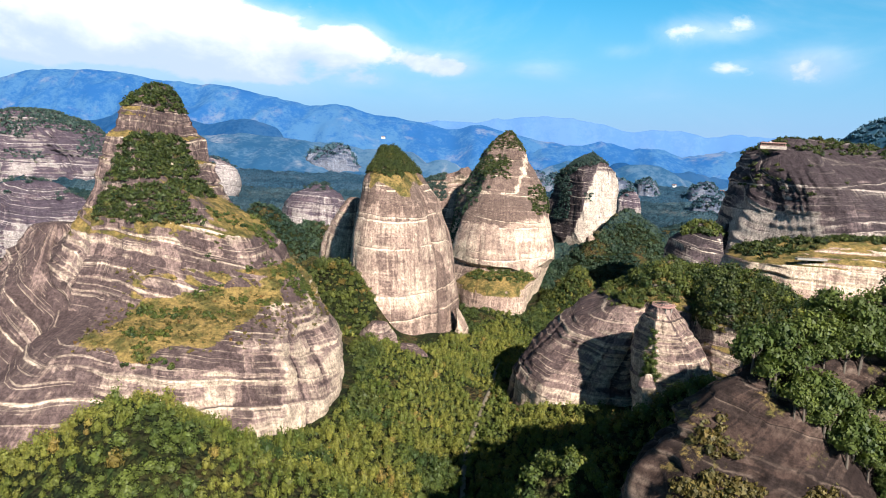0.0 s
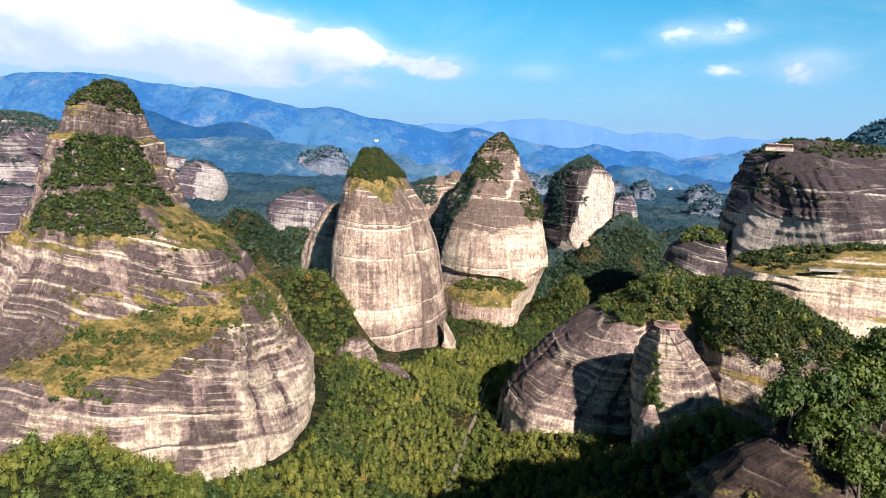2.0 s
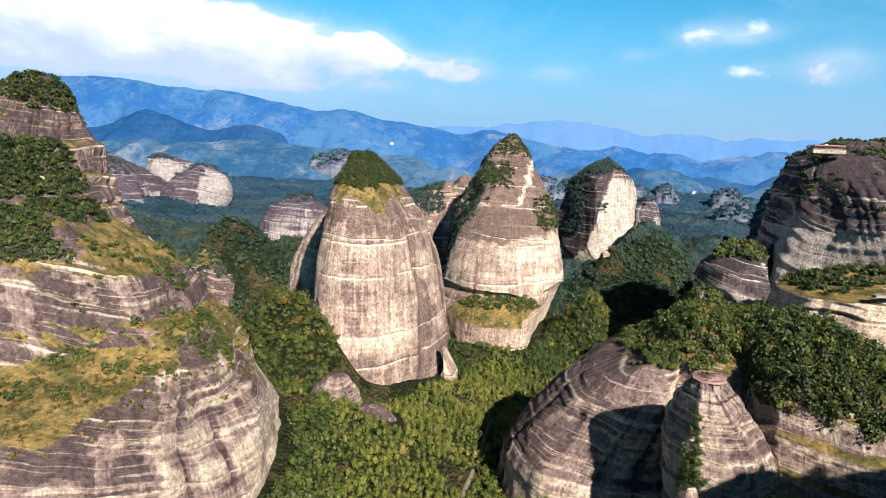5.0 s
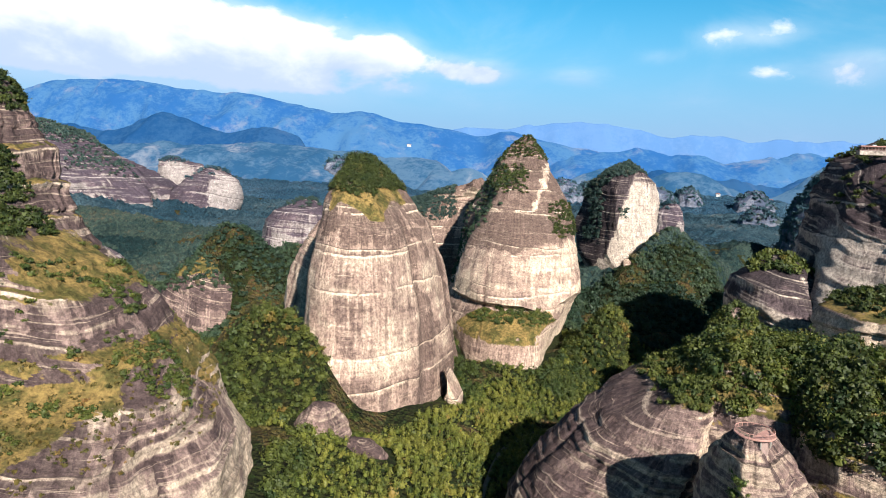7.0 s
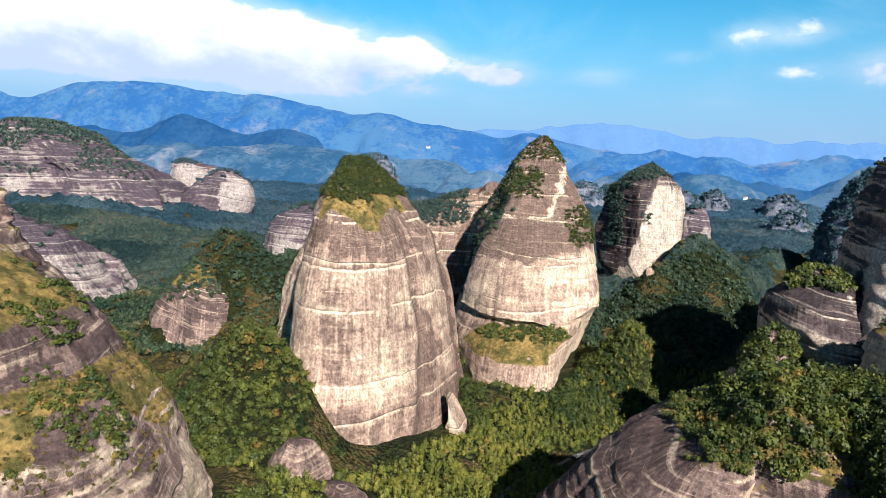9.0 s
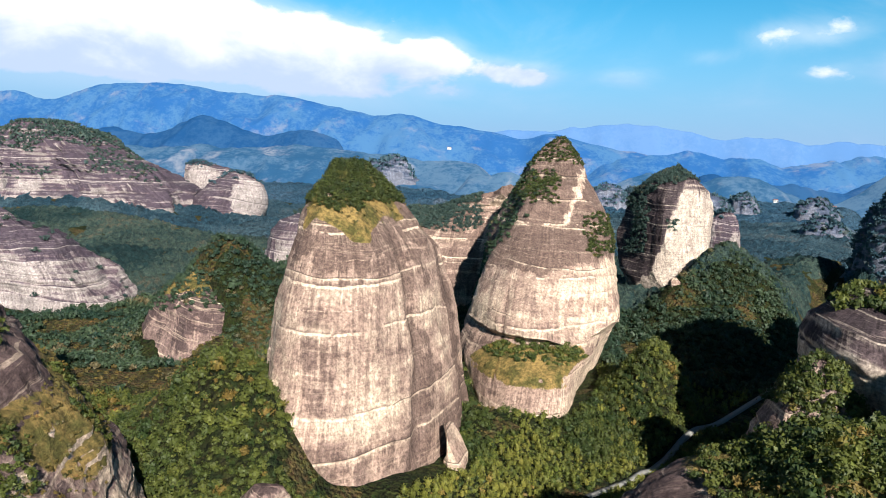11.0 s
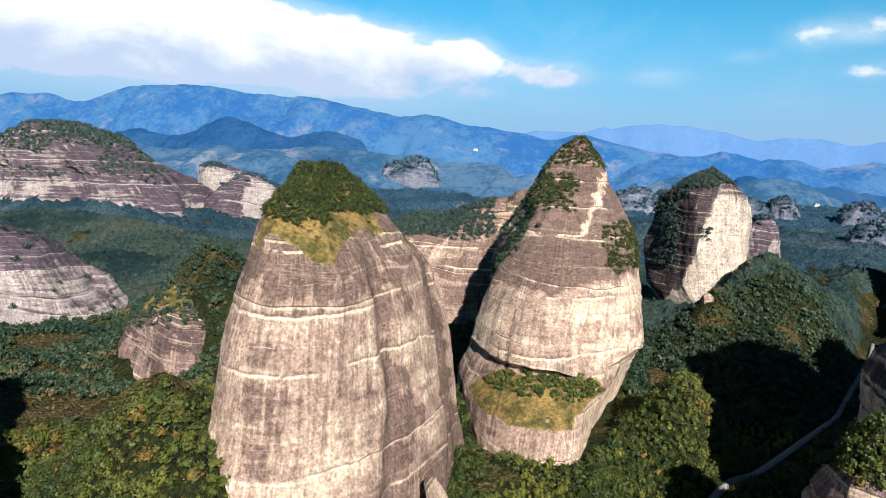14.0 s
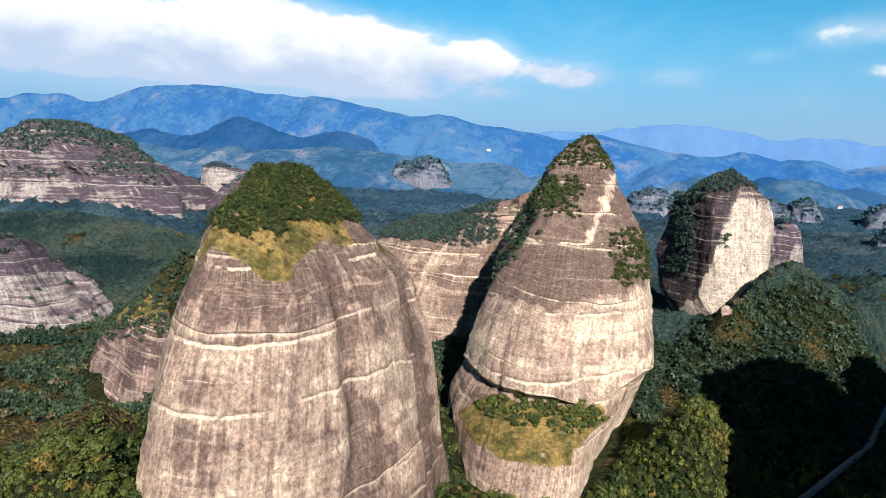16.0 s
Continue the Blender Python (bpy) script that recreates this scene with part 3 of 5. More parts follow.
left_peak = Rock("rock_peak", [
    (207, -179, -170, 410, 438), (193, -192, -158, 394, 456), (180, -202, -150, 379, 460), (168, -208, -137, 369, 462), (155, -214, -125, 361, 464), (143, -222, -113, 354, 466), (132, -230, -107, 343, 470),
    (127, -233, -104, 341, 472), (118, -236, -100, 340, 474), (107, -239, -95, 337, 476), (103, -242, -79, 328, 478), (92, -248, -68, 304, 480), (80, -252, -62, 284, 482),
    (74, -256, -58, 276, 484), (66, -258, -55, 272, 485), (50, -262, -50, 268, 486), (34, -266, -47, 264, 488), (0, -274, -44, 258, 492)],
    "banded sandstone peak with grassy terraces and dark shrub patches", ROCK_BROWN, seed=3, nth=300, nz=220, lump=7.0, flute=2.4, square=2.25, ledge=2.1, facets=34, bite=7.0, bed=14.0, stain_shade=lambda p, n: 0.20 - 0.16 * (1 - smooth(p[:, 2] + 6 * vnoise(p, 20, 72), 72, 84)) - 0.2 * box(p, -230, -50, 240, 420, 20, 46, 6) - 0.4 * smooth(p[:, 0], -116, -96) * (1 - smooth(p[:, 2], 96, 106)) - 0.22 * box(p, -210, -110, 300, 380, 104, 124, 5) + 0.25 * smooth(p[:, 2], 120, 150), warp=lambda p: -0.55 * np.clip(-185 - p[:, 0], 0, 90), grass=grass_left, side=[
    (204, -181, -165, 407, 426), (192, -193, -151, 392, 436), (160, -205, -129, 362, 444), (132, -224, -104, 343, 452), (107, -232, -96, 325, 458), (92, -239, -76, 306, 462),
    (74, -256, -61, 284, 466), (50, -294, -52, 258, 472), (34, -322, -48, 244, 476), (0, -360, -42, 215, 485)])
slab = Rock("rock_mass", [
    (122, -234, -208, 372, 404), (100, -246, -188, 338, 404), (80, -258, -168, 306, 402), (55, -274, -150, 268, 400), (35, -288, -138, 240, 400), (0, -308, -124, 204, 398)],
    "sloping striped slab running down from the banded peak", ROCK_BROWN, seed=5, nth=160, nz=100, lump=4.0, flute=2.0, ledge=1.8, facets=14, bite=5.0, bed=9.0, cuts=((-200, 286, 70, -14, 38, 3.0),), warp=lambda p: 0.55 * p[:, 0], stain_shade=lambda p, n: np.full(len(p), 0.16), category="outcrop", grass=lambda p, n: 0.7 * box(p, -160, -110, 200, 330, 20, 90, 5))
# invented shoulder, kept low behind the peak to lengthen its shadow
added_shoulder = Rock("hill", [
    (100, -262, -232, 490, 520), (90, -280, -215, 475, 535), (70, -300, -190, 460, 550), (40, -320, -165, 448, 560), (0, -335, -155, 440, 570)],
    "added wooded shoulder behind the banded peak, there to cast shade", GROUND, seed=7, nth=80, nz=50, lump=6, category="hill")
tall_pillar = Rock("rock_peak", [
    (178, -60, -45, 604, 640), (166, -66, -31, 588, 656), (154, -70, -20, 574, 686), (138, -71, -8, 562, 698), (106, -76, 2, 545, 706), (75, -75, 9, 531, 710), (40, -75, 15, 512, 710), (0, -78, 22, 492, 706)],
    "pale brown sandstone pillar with a bushy green cap", seed=11, nth=280, nz=210, lump=3.6, square=2.2, facets=7, bite=4.5, cuts=((2, 593, 106, 62, 13, 2.5),), skew=0.16, rill=0.22, groove=3.6, grooves=lambda p: 0.06 + smooth(p[:, 0] + 0.25 * (p[:, 2] - 100), -34, -6) * (1 - smooth(p[:, 2], 142, 158)), marks=(144, 119.5, 99, 62), ledge=0.2, bed=17.0, sway=4.0, dip=-0.02, stain_shade=lambda p, n: -0.12 + 0.55 * smooth(p[:, 2] + drape(p, 5), 108, 140) + 0.22 * smooth(p[:, 0] + drape(p, 9), -18, 8) + 0.42 * (1 - smooth(p[:, 2] + 0.4 * drape(p, 6), 50, 57)), grass=lambda p, n: smooth(p[:, 2] + 22 * vnoise(p, 12, 75), 151, 158) * 0.75)
second_pillar = Rock("rock_peak", [
    (215, 75, 84, 912, 934), (204, 63, 92, 896, 948), (192, 54, 99, 878, 956), (175, 44, 108, 848, 970), (150, 30, 123, 810, 982), (130, 20, 128, 782, 987), (100, 9, 132, 742, 990), (80, 4, 133, 714, 994), (66, 4, 131, 700, 994),
    (62, 5, 130, 707, 992), (56, 2, 128, 693, 992), (46, -2, 125, 674, 992), (30, 0, 118, 664, 992), (0, 10, 106, 656, 990)],
    "steep banded sandstone peak above an overgrown ledge", seed=23, nth=270, nz=200, lump=4.4, square=2.3, facets=14, bite=5.0, groove=1.8, ledge=0.7, cuts=((129, 832, 130, 55, 34, 2.0),), bed=16.0, sway=5.0, marks=(139, 104, 72), stain_shade=lambda p, n: -0.40 - 1.7 * box(p, 70, 130, 780, 940, 138, 186, 2) * (1 - smooth(np.abs(p[:, 0] - 84 - 0.36 * (p[:, 2] - 137) + 4 * vnoise(p, 7, 12)), 2, 5)) + 0.95 * smooth(p[:, 2] + 0.45 * drape(p, 5) - 0.12 * np.clip(p[:, 0] - 60, 0, 60), 103, 108) + 0.5 * (1 - smooth(p[:, 2], 52, 60)), ease=1, grass=lambda p, n: box(p, 10, 120, 640, 716, 40, 60, 3) * flatness(n, 0.2, 0.5))
# the left face's shade is also painted in, as darker tone over x
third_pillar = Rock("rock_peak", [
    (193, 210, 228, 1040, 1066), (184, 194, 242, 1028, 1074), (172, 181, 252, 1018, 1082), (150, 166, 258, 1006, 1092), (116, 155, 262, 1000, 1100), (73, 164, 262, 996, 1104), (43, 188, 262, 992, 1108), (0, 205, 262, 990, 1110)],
    "sandstone pillar with one cream face and one shaded face", ROCK_DARK, seed=31, nth=200, nz=130, lump=5, square=2.7, turn=7, facets=20, bite=6.0, ledge=0.7, cuts=((197, 1004, 115, -62, 10, 1.5), (236, 1012, 115, 30, 10, 1.5)), stain_shade=lambda p, n: -0.45 + 1.3 * (1 - smooth(p[:, 0] + 0.5 * drape(p, 5) - 0.35 * (p[:, 2] - 130), 203, 211)) + 0.6 * smooth(p[:, 2], 158, 180))
pavilion_rock = Rock("rock_mass", [
    (198, 268, 382, 586, 672), (193, 264, 388, 576, 680), (182, 260, 392, 560, 684), (161, 254, 396, 530, 688), (135, 249, 400, 506, 690), (105, 242, 404, 488, 694), (70, 234, 408, 480, 698), (20, 228, 412, 474, 702)],
    "rough dark cliff carrying a small pavilion", ROCK_CLIFF, seed=41, nth=240, nz=150, lump=6, square=3.0, turn=3, cuts=((260, 570, 150, -58, 18, 1.5), (310, 514, 150, 10, 28, 1.5)), marks=(170, 148), facets=44, bite=9.0, bed=10.0, dip=-0.05, sway=16.0, groove=4.0, stain_shade=lambda p, n: 0.02 + 0.3 * smooth(p[:, 2] + drape(p, 5), 130, 160) - 0.6 * box(p, 240, 284, 480, 600, 95, 150, 6), ledge=2.4, category="cliff")
side_wall = Rock("rock_mass", [
    (197, 392, 560, 600, 730), (190, 384, 570, 588, 735), (150, 380, 580, 580, 740), (100, 376, 585, 574, 745), (20, 368, 590, 566, 750)],
    "tall shaded cliff with vertical stains", ROCK_DARK, seed=47, nth=140, nz=90, lump=3, square=4.0, flute=2.5, category="cliff")
lower_knob = Rock("rock_mass", [
    (124, 216, 240, 586, 628), (112, 204, 250, 572, 640), (100, 200, 256, 566, 646), (80, 202, 260, 562, 650), (20, 204, 262, 560, 652)],
    "rounded dark outcrop topped by a thick bush", ROCK_DARK, seed=53, nth=90, nz=70, lump=3, category="outcrop")
low_cliff = Rock("rock_mass", [
    (121, 228, 440, 462, 520), (119, 219, 446, 453, 530), (115, 213, 450, 448, 540), (106, 209, 454, 444, 548), (92, 207, 456, 440, 550), (70, 204, 460, 436, 552), (20, 200, 464, 430, 554)],
    "pale bedded cliff with trees along its top", seed=59, nth=160, nz=90, lump=3, square=3.0, ledge=2.4, category="cliff", stain_shade=lambda p, n: np.full(len(p), -0.25), grass=lambda p, n: 0.8 * flatness(n, 0.5, 0.8))
ridge_nose = Rock("rock_mass", [
    (97, 106, 128, 398, 450), (92, 95, 130, 388, 458), (80, 82, 132, 380, 464), (66, 66, 134, 376, 470), (52, 54, 136, 374, 474), (40, 48, 138, 373, 476), (0, 44, 140, 370, 480)],
    "bare striped sandstone nose, sloping into the valley", ROCK_BROWN, stain_shade=lambda p, n: np.full(len(p), -0.02), cuts=((88, 384, 72, -38, 34, 2.5), (58, 386, 40, -48, 24, 2.0)), facets=20, bite=5.0, seed=61, nth=220, nz=140, lump=3.5, ledge=1.8, category="outcrop", grass=lambda p, n: smooth(p[:, 2], 88, 98) * flatness(n, 0.3, 0.6))
deck_nose = Rock("rock_mass", [
    (103, 105, 120, 331, 348), (95, 102, 127, 328, 360), (82, 101, 137, 325, 372), (66, 101, 146, 322, 382), (50, 101, 152, 319, 388), (0, 99, 158, 314, 394)],
    "weathered sandstone knob carrying a round deck", ROCK_BROWN, stain_shade=lambda p, n: np.full(len(p), 0.08), cuts=((100, 338, 80, -82, 10, 1.5), (136, 332, 84, 38, 30, 1.5)), groove=0.8, facets=16, bite=4.0, seed=67, nth=170, nz=120, lump=2.5, category="outcrop")
boulder = Rock("rock_mass", [
    (76, 94, 104, 309, 317), (72, 91, 107, 306, 320), (65, 90, 108, 304, 322), (58, 92, 106, 306, 320), (30, 92, 106, 306, 322)],
    "rounded brown boulder at the foot of the knob", ROCK_BROWN, stain_shade=lambda p, n: np.full(len(p), 0.08), seed=71, nth=60, nz=40, lump=1.2, flute=0.6, category="boulder")
tree_block = Rock("rock_mass", [
    (103, 146, 205, 356, 450), (98, 140, 215, 344, 460), (86, 138, 226, 336, 466), (74, 137, 234, 331, 470), (60, 136, 240, 326, 474), (0, 132, 250, 316, 480)],
    "bedded cliff block with a wooded top", ROCK_BROWN, stain_shade=lambda p, n: np.full(len(p), 0.08), seed=73, nth=200, nz=110, lump=4, square=3.0, ledge=2.4, category="cliff", grass=lambda p, n: 0.9 * flatness(n, 0.4, 0.7))
# rows down to 154 are unseen, raised to throw shade on the wooded block
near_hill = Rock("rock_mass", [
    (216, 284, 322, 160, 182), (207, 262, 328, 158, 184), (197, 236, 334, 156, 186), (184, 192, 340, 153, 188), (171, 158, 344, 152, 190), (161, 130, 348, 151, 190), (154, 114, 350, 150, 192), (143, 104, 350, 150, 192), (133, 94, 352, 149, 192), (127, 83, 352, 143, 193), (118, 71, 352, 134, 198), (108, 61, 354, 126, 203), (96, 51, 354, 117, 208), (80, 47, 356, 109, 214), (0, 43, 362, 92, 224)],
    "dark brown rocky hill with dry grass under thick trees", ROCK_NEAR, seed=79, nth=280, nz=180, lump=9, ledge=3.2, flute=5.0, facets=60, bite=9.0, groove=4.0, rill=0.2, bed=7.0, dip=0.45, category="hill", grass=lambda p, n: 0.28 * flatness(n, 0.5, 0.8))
ridge_crest = Rock("rock_mass", [
    (103, 116, 178, 398, 448), (97, 110, 184, 388, 456), (84, 106, 190, 380, 462), (66, 104, 194, 374, 468), (40, 102, 198, 368, 474), (0, 98, 204, 362, 480)],
    "shaded gully wall below the wooded crest", ROCK_BROWN, stain_shade=lambda p, n: np.full(len(p), 0.12), seed=69, nth=160, nz=90, lump=4, ledge=1.8, category="cliff", grass=lambda p, n: 0.9 * flatness(n, 0.4, 0.7))
outcrop_a = Rock("rock_mass", [(55, -52, -36, 462, 478), (48, -58, -31, 457, 482), (38, -62, -28, 453, 486), (20, -64, -26, 450, 488)],
    "bare brown rock patch on the wooded slope", ROCK_BROWN, seed=181, nth=50, nz=30, lump=2.5, flute=1.0, category="outcrop")
outcrop_b = Rock("rock_mass", [(44, -30, -12, 446, 462), (40, -38, -6, 440, 468), (32, -42, -3, 436, 472), (20, -44, -2, 434, 474)],
    "small bare rock patch on the wooded slope", ROCK_BROWN, seed=187, nth=40, nz=24, lump=2.0, flute=1.0, category="outcrop")
bowl_rock = Rock("rock_mass", [(80, 201, 210, 940, 952), (76, 197, 214, 936, 956), (66, 195, 217, 933, 960), (30, 192, 222, 930, 966)],
    "small pale rounded rock in the woods", ROCK, seed=191, nth=50, nz=30, lump=2.0, flute=0.8, category="outcrop")
pillar_foot = Rock("rock_mass", [(44, 10, 18, 578, 592), (34, 8, 24, 572, 598), (14, 6, 29, 568, 604), (0, 4, 32, 564, 608)],
    "pale rock slab at the foot of the pillar", ROCK, seed=193, nth=50, nz=40, lump=1.5, flute=1.0, category="outcrop")
bush_knob = Rock("rock_mass", [
    (97, 182, 198, 556, 568), (90, 174, 204, 550, 574), (80, 168, 210, 543, 580), (64, 161, 215, 536, 587), (45, 158, 218, 532, 590), (10, 155, 221, 528, 594)],
    "rounded rock knob under a dense green bush", ROCK_BROWN, seed=197, nth=100, nz=60, lump=2.5, category="outcrop")
round_dome = Rock("rock_dome", [
    (129, -188, -160, 925, 960), (120, -208, -142, 908, 975), (100, -225, -131, 898, 985), (66, -231, -126, 892, 990), (20, -235, -122, 888, 995)],
    "smooth purple rock dome with a pale band", ROCK_FAR, seed=83, nth=90, nz=70, lump=3, category="rock dome")
companion = Rock("rock_mass", [
    (128, -102, -86, 690, 720), (118, -110, -80, 684, 728), (100, -121, -78, 680, 734), (58, -133, -76, 676, 738), (10, -138, -74, 672, 742)],
    "narrow pale rock fin leaning on a pillar", seed=89, nth=80, nz=70, lump=3, category="rock fin")
saddle = Rock("rock_mass", [
    (183, 10, 34, 1000, 1030), (170, 0, 42, 992, 1042), (158, -6, 46, 990, 1050), (149, -24, 50, 1000, 1055), (141, -66, 54, 1008, 1060), (119, -114, 58, 977, 1066), (90, -140, 60, 972, 1068), (60, -150, 62, 970, 1070), (0, -156, 66, 965, 1075)],
    "pale stepped cliff with a wooded saddle", seed=97, nth=130, nz=90, lump=5, ledge=1.2, stain_shade=lambda p, n: 0.34 + 0.9 * smooth(p[:, 2] + 0.2 * drape(p, 5), 152, 157), marks=(150, 104, 84), facets=16, bite=7.0, category="cliff")
side_rock = Rock("rock_dome", [
    (125, 358, 394, 1392, 1430), (112, 349, 403, 1384, 1438), (60, 344, 408, 1378, 1444), (20, 340, 412, 1374, 1448)],
    "small pale rock dome among woods", ROCK_FAR, seed=101, nth=60, nz=40, category="rock dome")
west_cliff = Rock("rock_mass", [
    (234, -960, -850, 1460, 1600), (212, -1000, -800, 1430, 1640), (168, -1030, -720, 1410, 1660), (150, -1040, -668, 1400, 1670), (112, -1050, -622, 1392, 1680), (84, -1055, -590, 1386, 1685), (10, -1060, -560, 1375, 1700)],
    "long banded purple and cream cliff with wooded top", ROCK_FAR, seed=103, nth=260, nz=110, lump=16, square=3.0, ledge=5, facets=26, bite=16.0, flute=4.0, bed=20.0, dip=-0.02, sway=3.0, groove=8.0, category="cliff", stain_shade=lambda p, n: 0.28 - 0.65 * box(p, -1100, -850, 1300, 1700, 40, 128, 8) - 0.3 * box(p, -850, -560, 1300, 1700, 40, 100, 10))
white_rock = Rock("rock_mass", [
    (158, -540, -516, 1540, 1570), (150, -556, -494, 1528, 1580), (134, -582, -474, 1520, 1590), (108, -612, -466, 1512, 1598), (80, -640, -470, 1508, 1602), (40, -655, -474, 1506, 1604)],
    "grey-purple rock dome with a white scar", ROCK_FAR, seed=107, nth=100, nz=70, lump=6, category="rock dome", stain_shade=lambda p, n: 0.45 - 1.0 * smooth(p[:, 0] + drape(p, 5) * 0.6, -532, -518))
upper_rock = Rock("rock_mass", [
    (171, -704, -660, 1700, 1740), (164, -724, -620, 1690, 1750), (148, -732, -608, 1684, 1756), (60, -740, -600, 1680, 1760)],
    "pale flat-topped rock behind the dome", ROCK_FAR, seed=108, nth=80, nz=50, lump=6, ledge=3, facets=8, bite=8.0, category="rock mass", stain_shade=lambda p, n: np.full(len(p), -0.25))
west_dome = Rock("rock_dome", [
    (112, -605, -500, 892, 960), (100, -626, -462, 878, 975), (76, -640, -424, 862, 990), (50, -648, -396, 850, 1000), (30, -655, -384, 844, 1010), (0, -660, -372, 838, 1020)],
    "grey banded rock dome in the woods", ROCK_FAR, seed=109, nth=180, nz=110, lump=9, square=2.6, facets=26, bite=12.0, groove=5.0, ledge=2.5, stain_shade=lambda p, n: 0.42 - 0.85 * (1 - smooth(p[:, 2] + drape(p, 5), 56, 84)), category="rock dome")
small_knob = Rock("rock_mass", [
    (74, -258, -226, 812, 850), (66, -272, -212, 796, 858), (50, -284, -200, 784, 866), (30, -292, -193, 774, 872), (-10, -300, -188, 764, 880)],
    "small brown cliff below a wooded rise", ROCK_BROWN, seed=113, nth=140, nz=80, lump=4, facets=8, bite=6.0, ledge=0.8, groove=2.0, dip=0.25, square=2.1, category="outcrop", stain_shade=lambda p, n: 0.5 + 0.3 * vnoise(p, 14, 7), grass=lambda p, n: smooth(p[:, 2] + 10 * vnoise(p, 12, 9), 58, 66))
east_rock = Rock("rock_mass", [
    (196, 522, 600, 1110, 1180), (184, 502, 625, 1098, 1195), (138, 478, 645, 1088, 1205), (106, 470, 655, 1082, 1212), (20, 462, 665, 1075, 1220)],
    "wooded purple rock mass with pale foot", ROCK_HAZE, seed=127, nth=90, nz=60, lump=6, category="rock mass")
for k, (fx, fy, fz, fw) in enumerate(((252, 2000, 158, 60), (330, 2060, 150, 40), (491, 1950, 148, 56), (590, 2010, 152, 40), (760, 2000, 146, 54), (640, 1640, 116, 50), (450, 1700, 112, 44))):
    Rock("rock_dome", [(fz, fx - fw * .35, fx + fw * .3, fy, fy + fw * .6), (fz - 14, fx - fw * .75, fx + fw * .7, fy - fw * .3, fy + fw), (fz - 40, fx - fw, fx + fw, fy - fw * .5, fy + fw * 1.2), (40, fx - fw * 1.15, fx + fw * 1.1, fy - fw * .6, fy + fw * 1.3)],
         "far pale rock dome rising from hazy woods", ROCK_HAZE, seed=141 + 7 * k, nth=50, nz=34, lump=7, flute=3.0, category="rock dome", stain_shade=lambda p, n: np.full(len(p), -0.2))
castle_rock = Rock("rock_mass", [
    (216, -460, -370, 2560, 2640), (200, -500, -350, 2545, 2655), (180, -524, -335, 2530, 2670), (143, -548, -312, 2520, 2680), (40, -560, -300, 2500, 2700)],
    "far pale rock with wooded crown", ROCK_HAZE, seed=131, nth=120, nz=60, lump=16, flute=6, facets=20, bite=22.0, stain_shade=lambda p, n: np.full(len(p), -0.3), category="rock mass")
east_hill = Rock("hill", [
    (298, 880, 1000, 1340, 1460), (262, 822, 1080, 1300, 1520), (200, 765, 1180, 1260, 1580), (60, 660, 1330, 1180, 1680)],
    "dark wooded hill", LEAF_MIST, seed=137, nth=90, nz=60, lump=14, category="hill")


# ---- the ground: one sheet to the horizon ----
CREEK = np.array([(6, 100), (12, 250), (16, 330), (34, 430), (52, 530), (90, 585), (130, 632), (166, 682), (192, 710), (273, 819), (322, 912), (374, 1010), (440, 1155), (640, 1400), (1500, 3500)], float)


def creek_distance(x, y):
    d = np.full(np.shape(x), 1e9)
    for (ax, ay), (bx, by) in zip(CREEK[:-1], CREEK[1:]):
        k = np.clip(((x - ax) * (bx - ax) + (y - ay) * (by - ay)) / ((bx - ax) ** 2 + (by - ay) ** 2), 0, 1)
        d = np.minimum(d, np.hypot(x - ax - k * (bx - ax), y - ay - k * (by - ay)))
    return d


def ground_z(x, y):
    x, y = np.asarray(x, float), np.asarray(y, float)
    p = xyz(x, y)
    near = np.hypot(x, y - 500)
    z = 38 - 16 * smooth(y, 470, 640) + 44 * smooth(y, 950, 1700) + 34 * smooth(y, 1650, 2200) + (3.5 * fbm(p, 60, 201, 3) + 1.6 * fbm(p, 16, 203, 2)).reshape(x.shape)
    z += smooth(near, 350, 1400) * 24 * fbm(p, 330, 207, 4).reshape(x.shape) + smooth(near, 1200, 2000) * 30 * fbm(p, 700, 211, 4).reshape(x.shape)
    z -= 16 * np.exp(-(creek_distance(x, y) / 40) ** 2)
    # mounds: x, y, height, spread across, spread along
    for mx, my, h, sx, sy in ((-228, 838, 84, 50, 40), (-245, 762, -22, 55, 30), (148, 712, 52, 26, 34), (25, 648, 12, 35, 14), (206, 944, 32, 24, 24), (250, 980, 46, 36, 32), (290, 966, 38, 48, 44), (-78, 528, 34, 26, 26), (-110, 238, 14, 40, 22), (-118, 262, 24, 34, 40), (-60, 250, 6, 60, 30), (0, 712, 26, 18, 30), (-165, 900, 60, 50, 50), (-128, 610, 20, 34, 60), (168, 515, 26, 40, 32), (-60, 660, 18, 40, 50), (-106, 570, 48, 28, 50), (-62, 520, 16, 30, 28), (-16, 496, -12, 24, 24), (-45, 455, 6, 40, 40), (60, 900, 40, 60, 80), (150, 1010, 30, 80, 60), (330, 1040, 42, 80, 120),
                              (230, 900, 22, 60, 70), (-330, 600, 14, 90, 90), (120, 165, 30, 60, 40), (122, 292, 38, 40, 36), (36, 192, 52, 26, 30), (-480, 1050, 30, 90, 80), (-170, 400, 14, 120, 110), (-850, 1500, 50, 250, 200), (480, 1180, 60, 100, 120), (-330, 1150, 40, 120, 70), (-20, 1250, 50, 120, 90)):
        z += h * np.exp(-((x - mx) / sx) ** 2 - ((y - my) / sy) ** 2)
    # the valley road keeps to its level bed
    bed = np.exp(-(creek_distance(x, y) / 22) ** 2) * smooth(y, 640, 720) * (1 - smooth(y, 1100, 1250))
    return z * (1 - bed) + (14 + 0.012 * np.clip(y - 700, 0, 500)) * bed


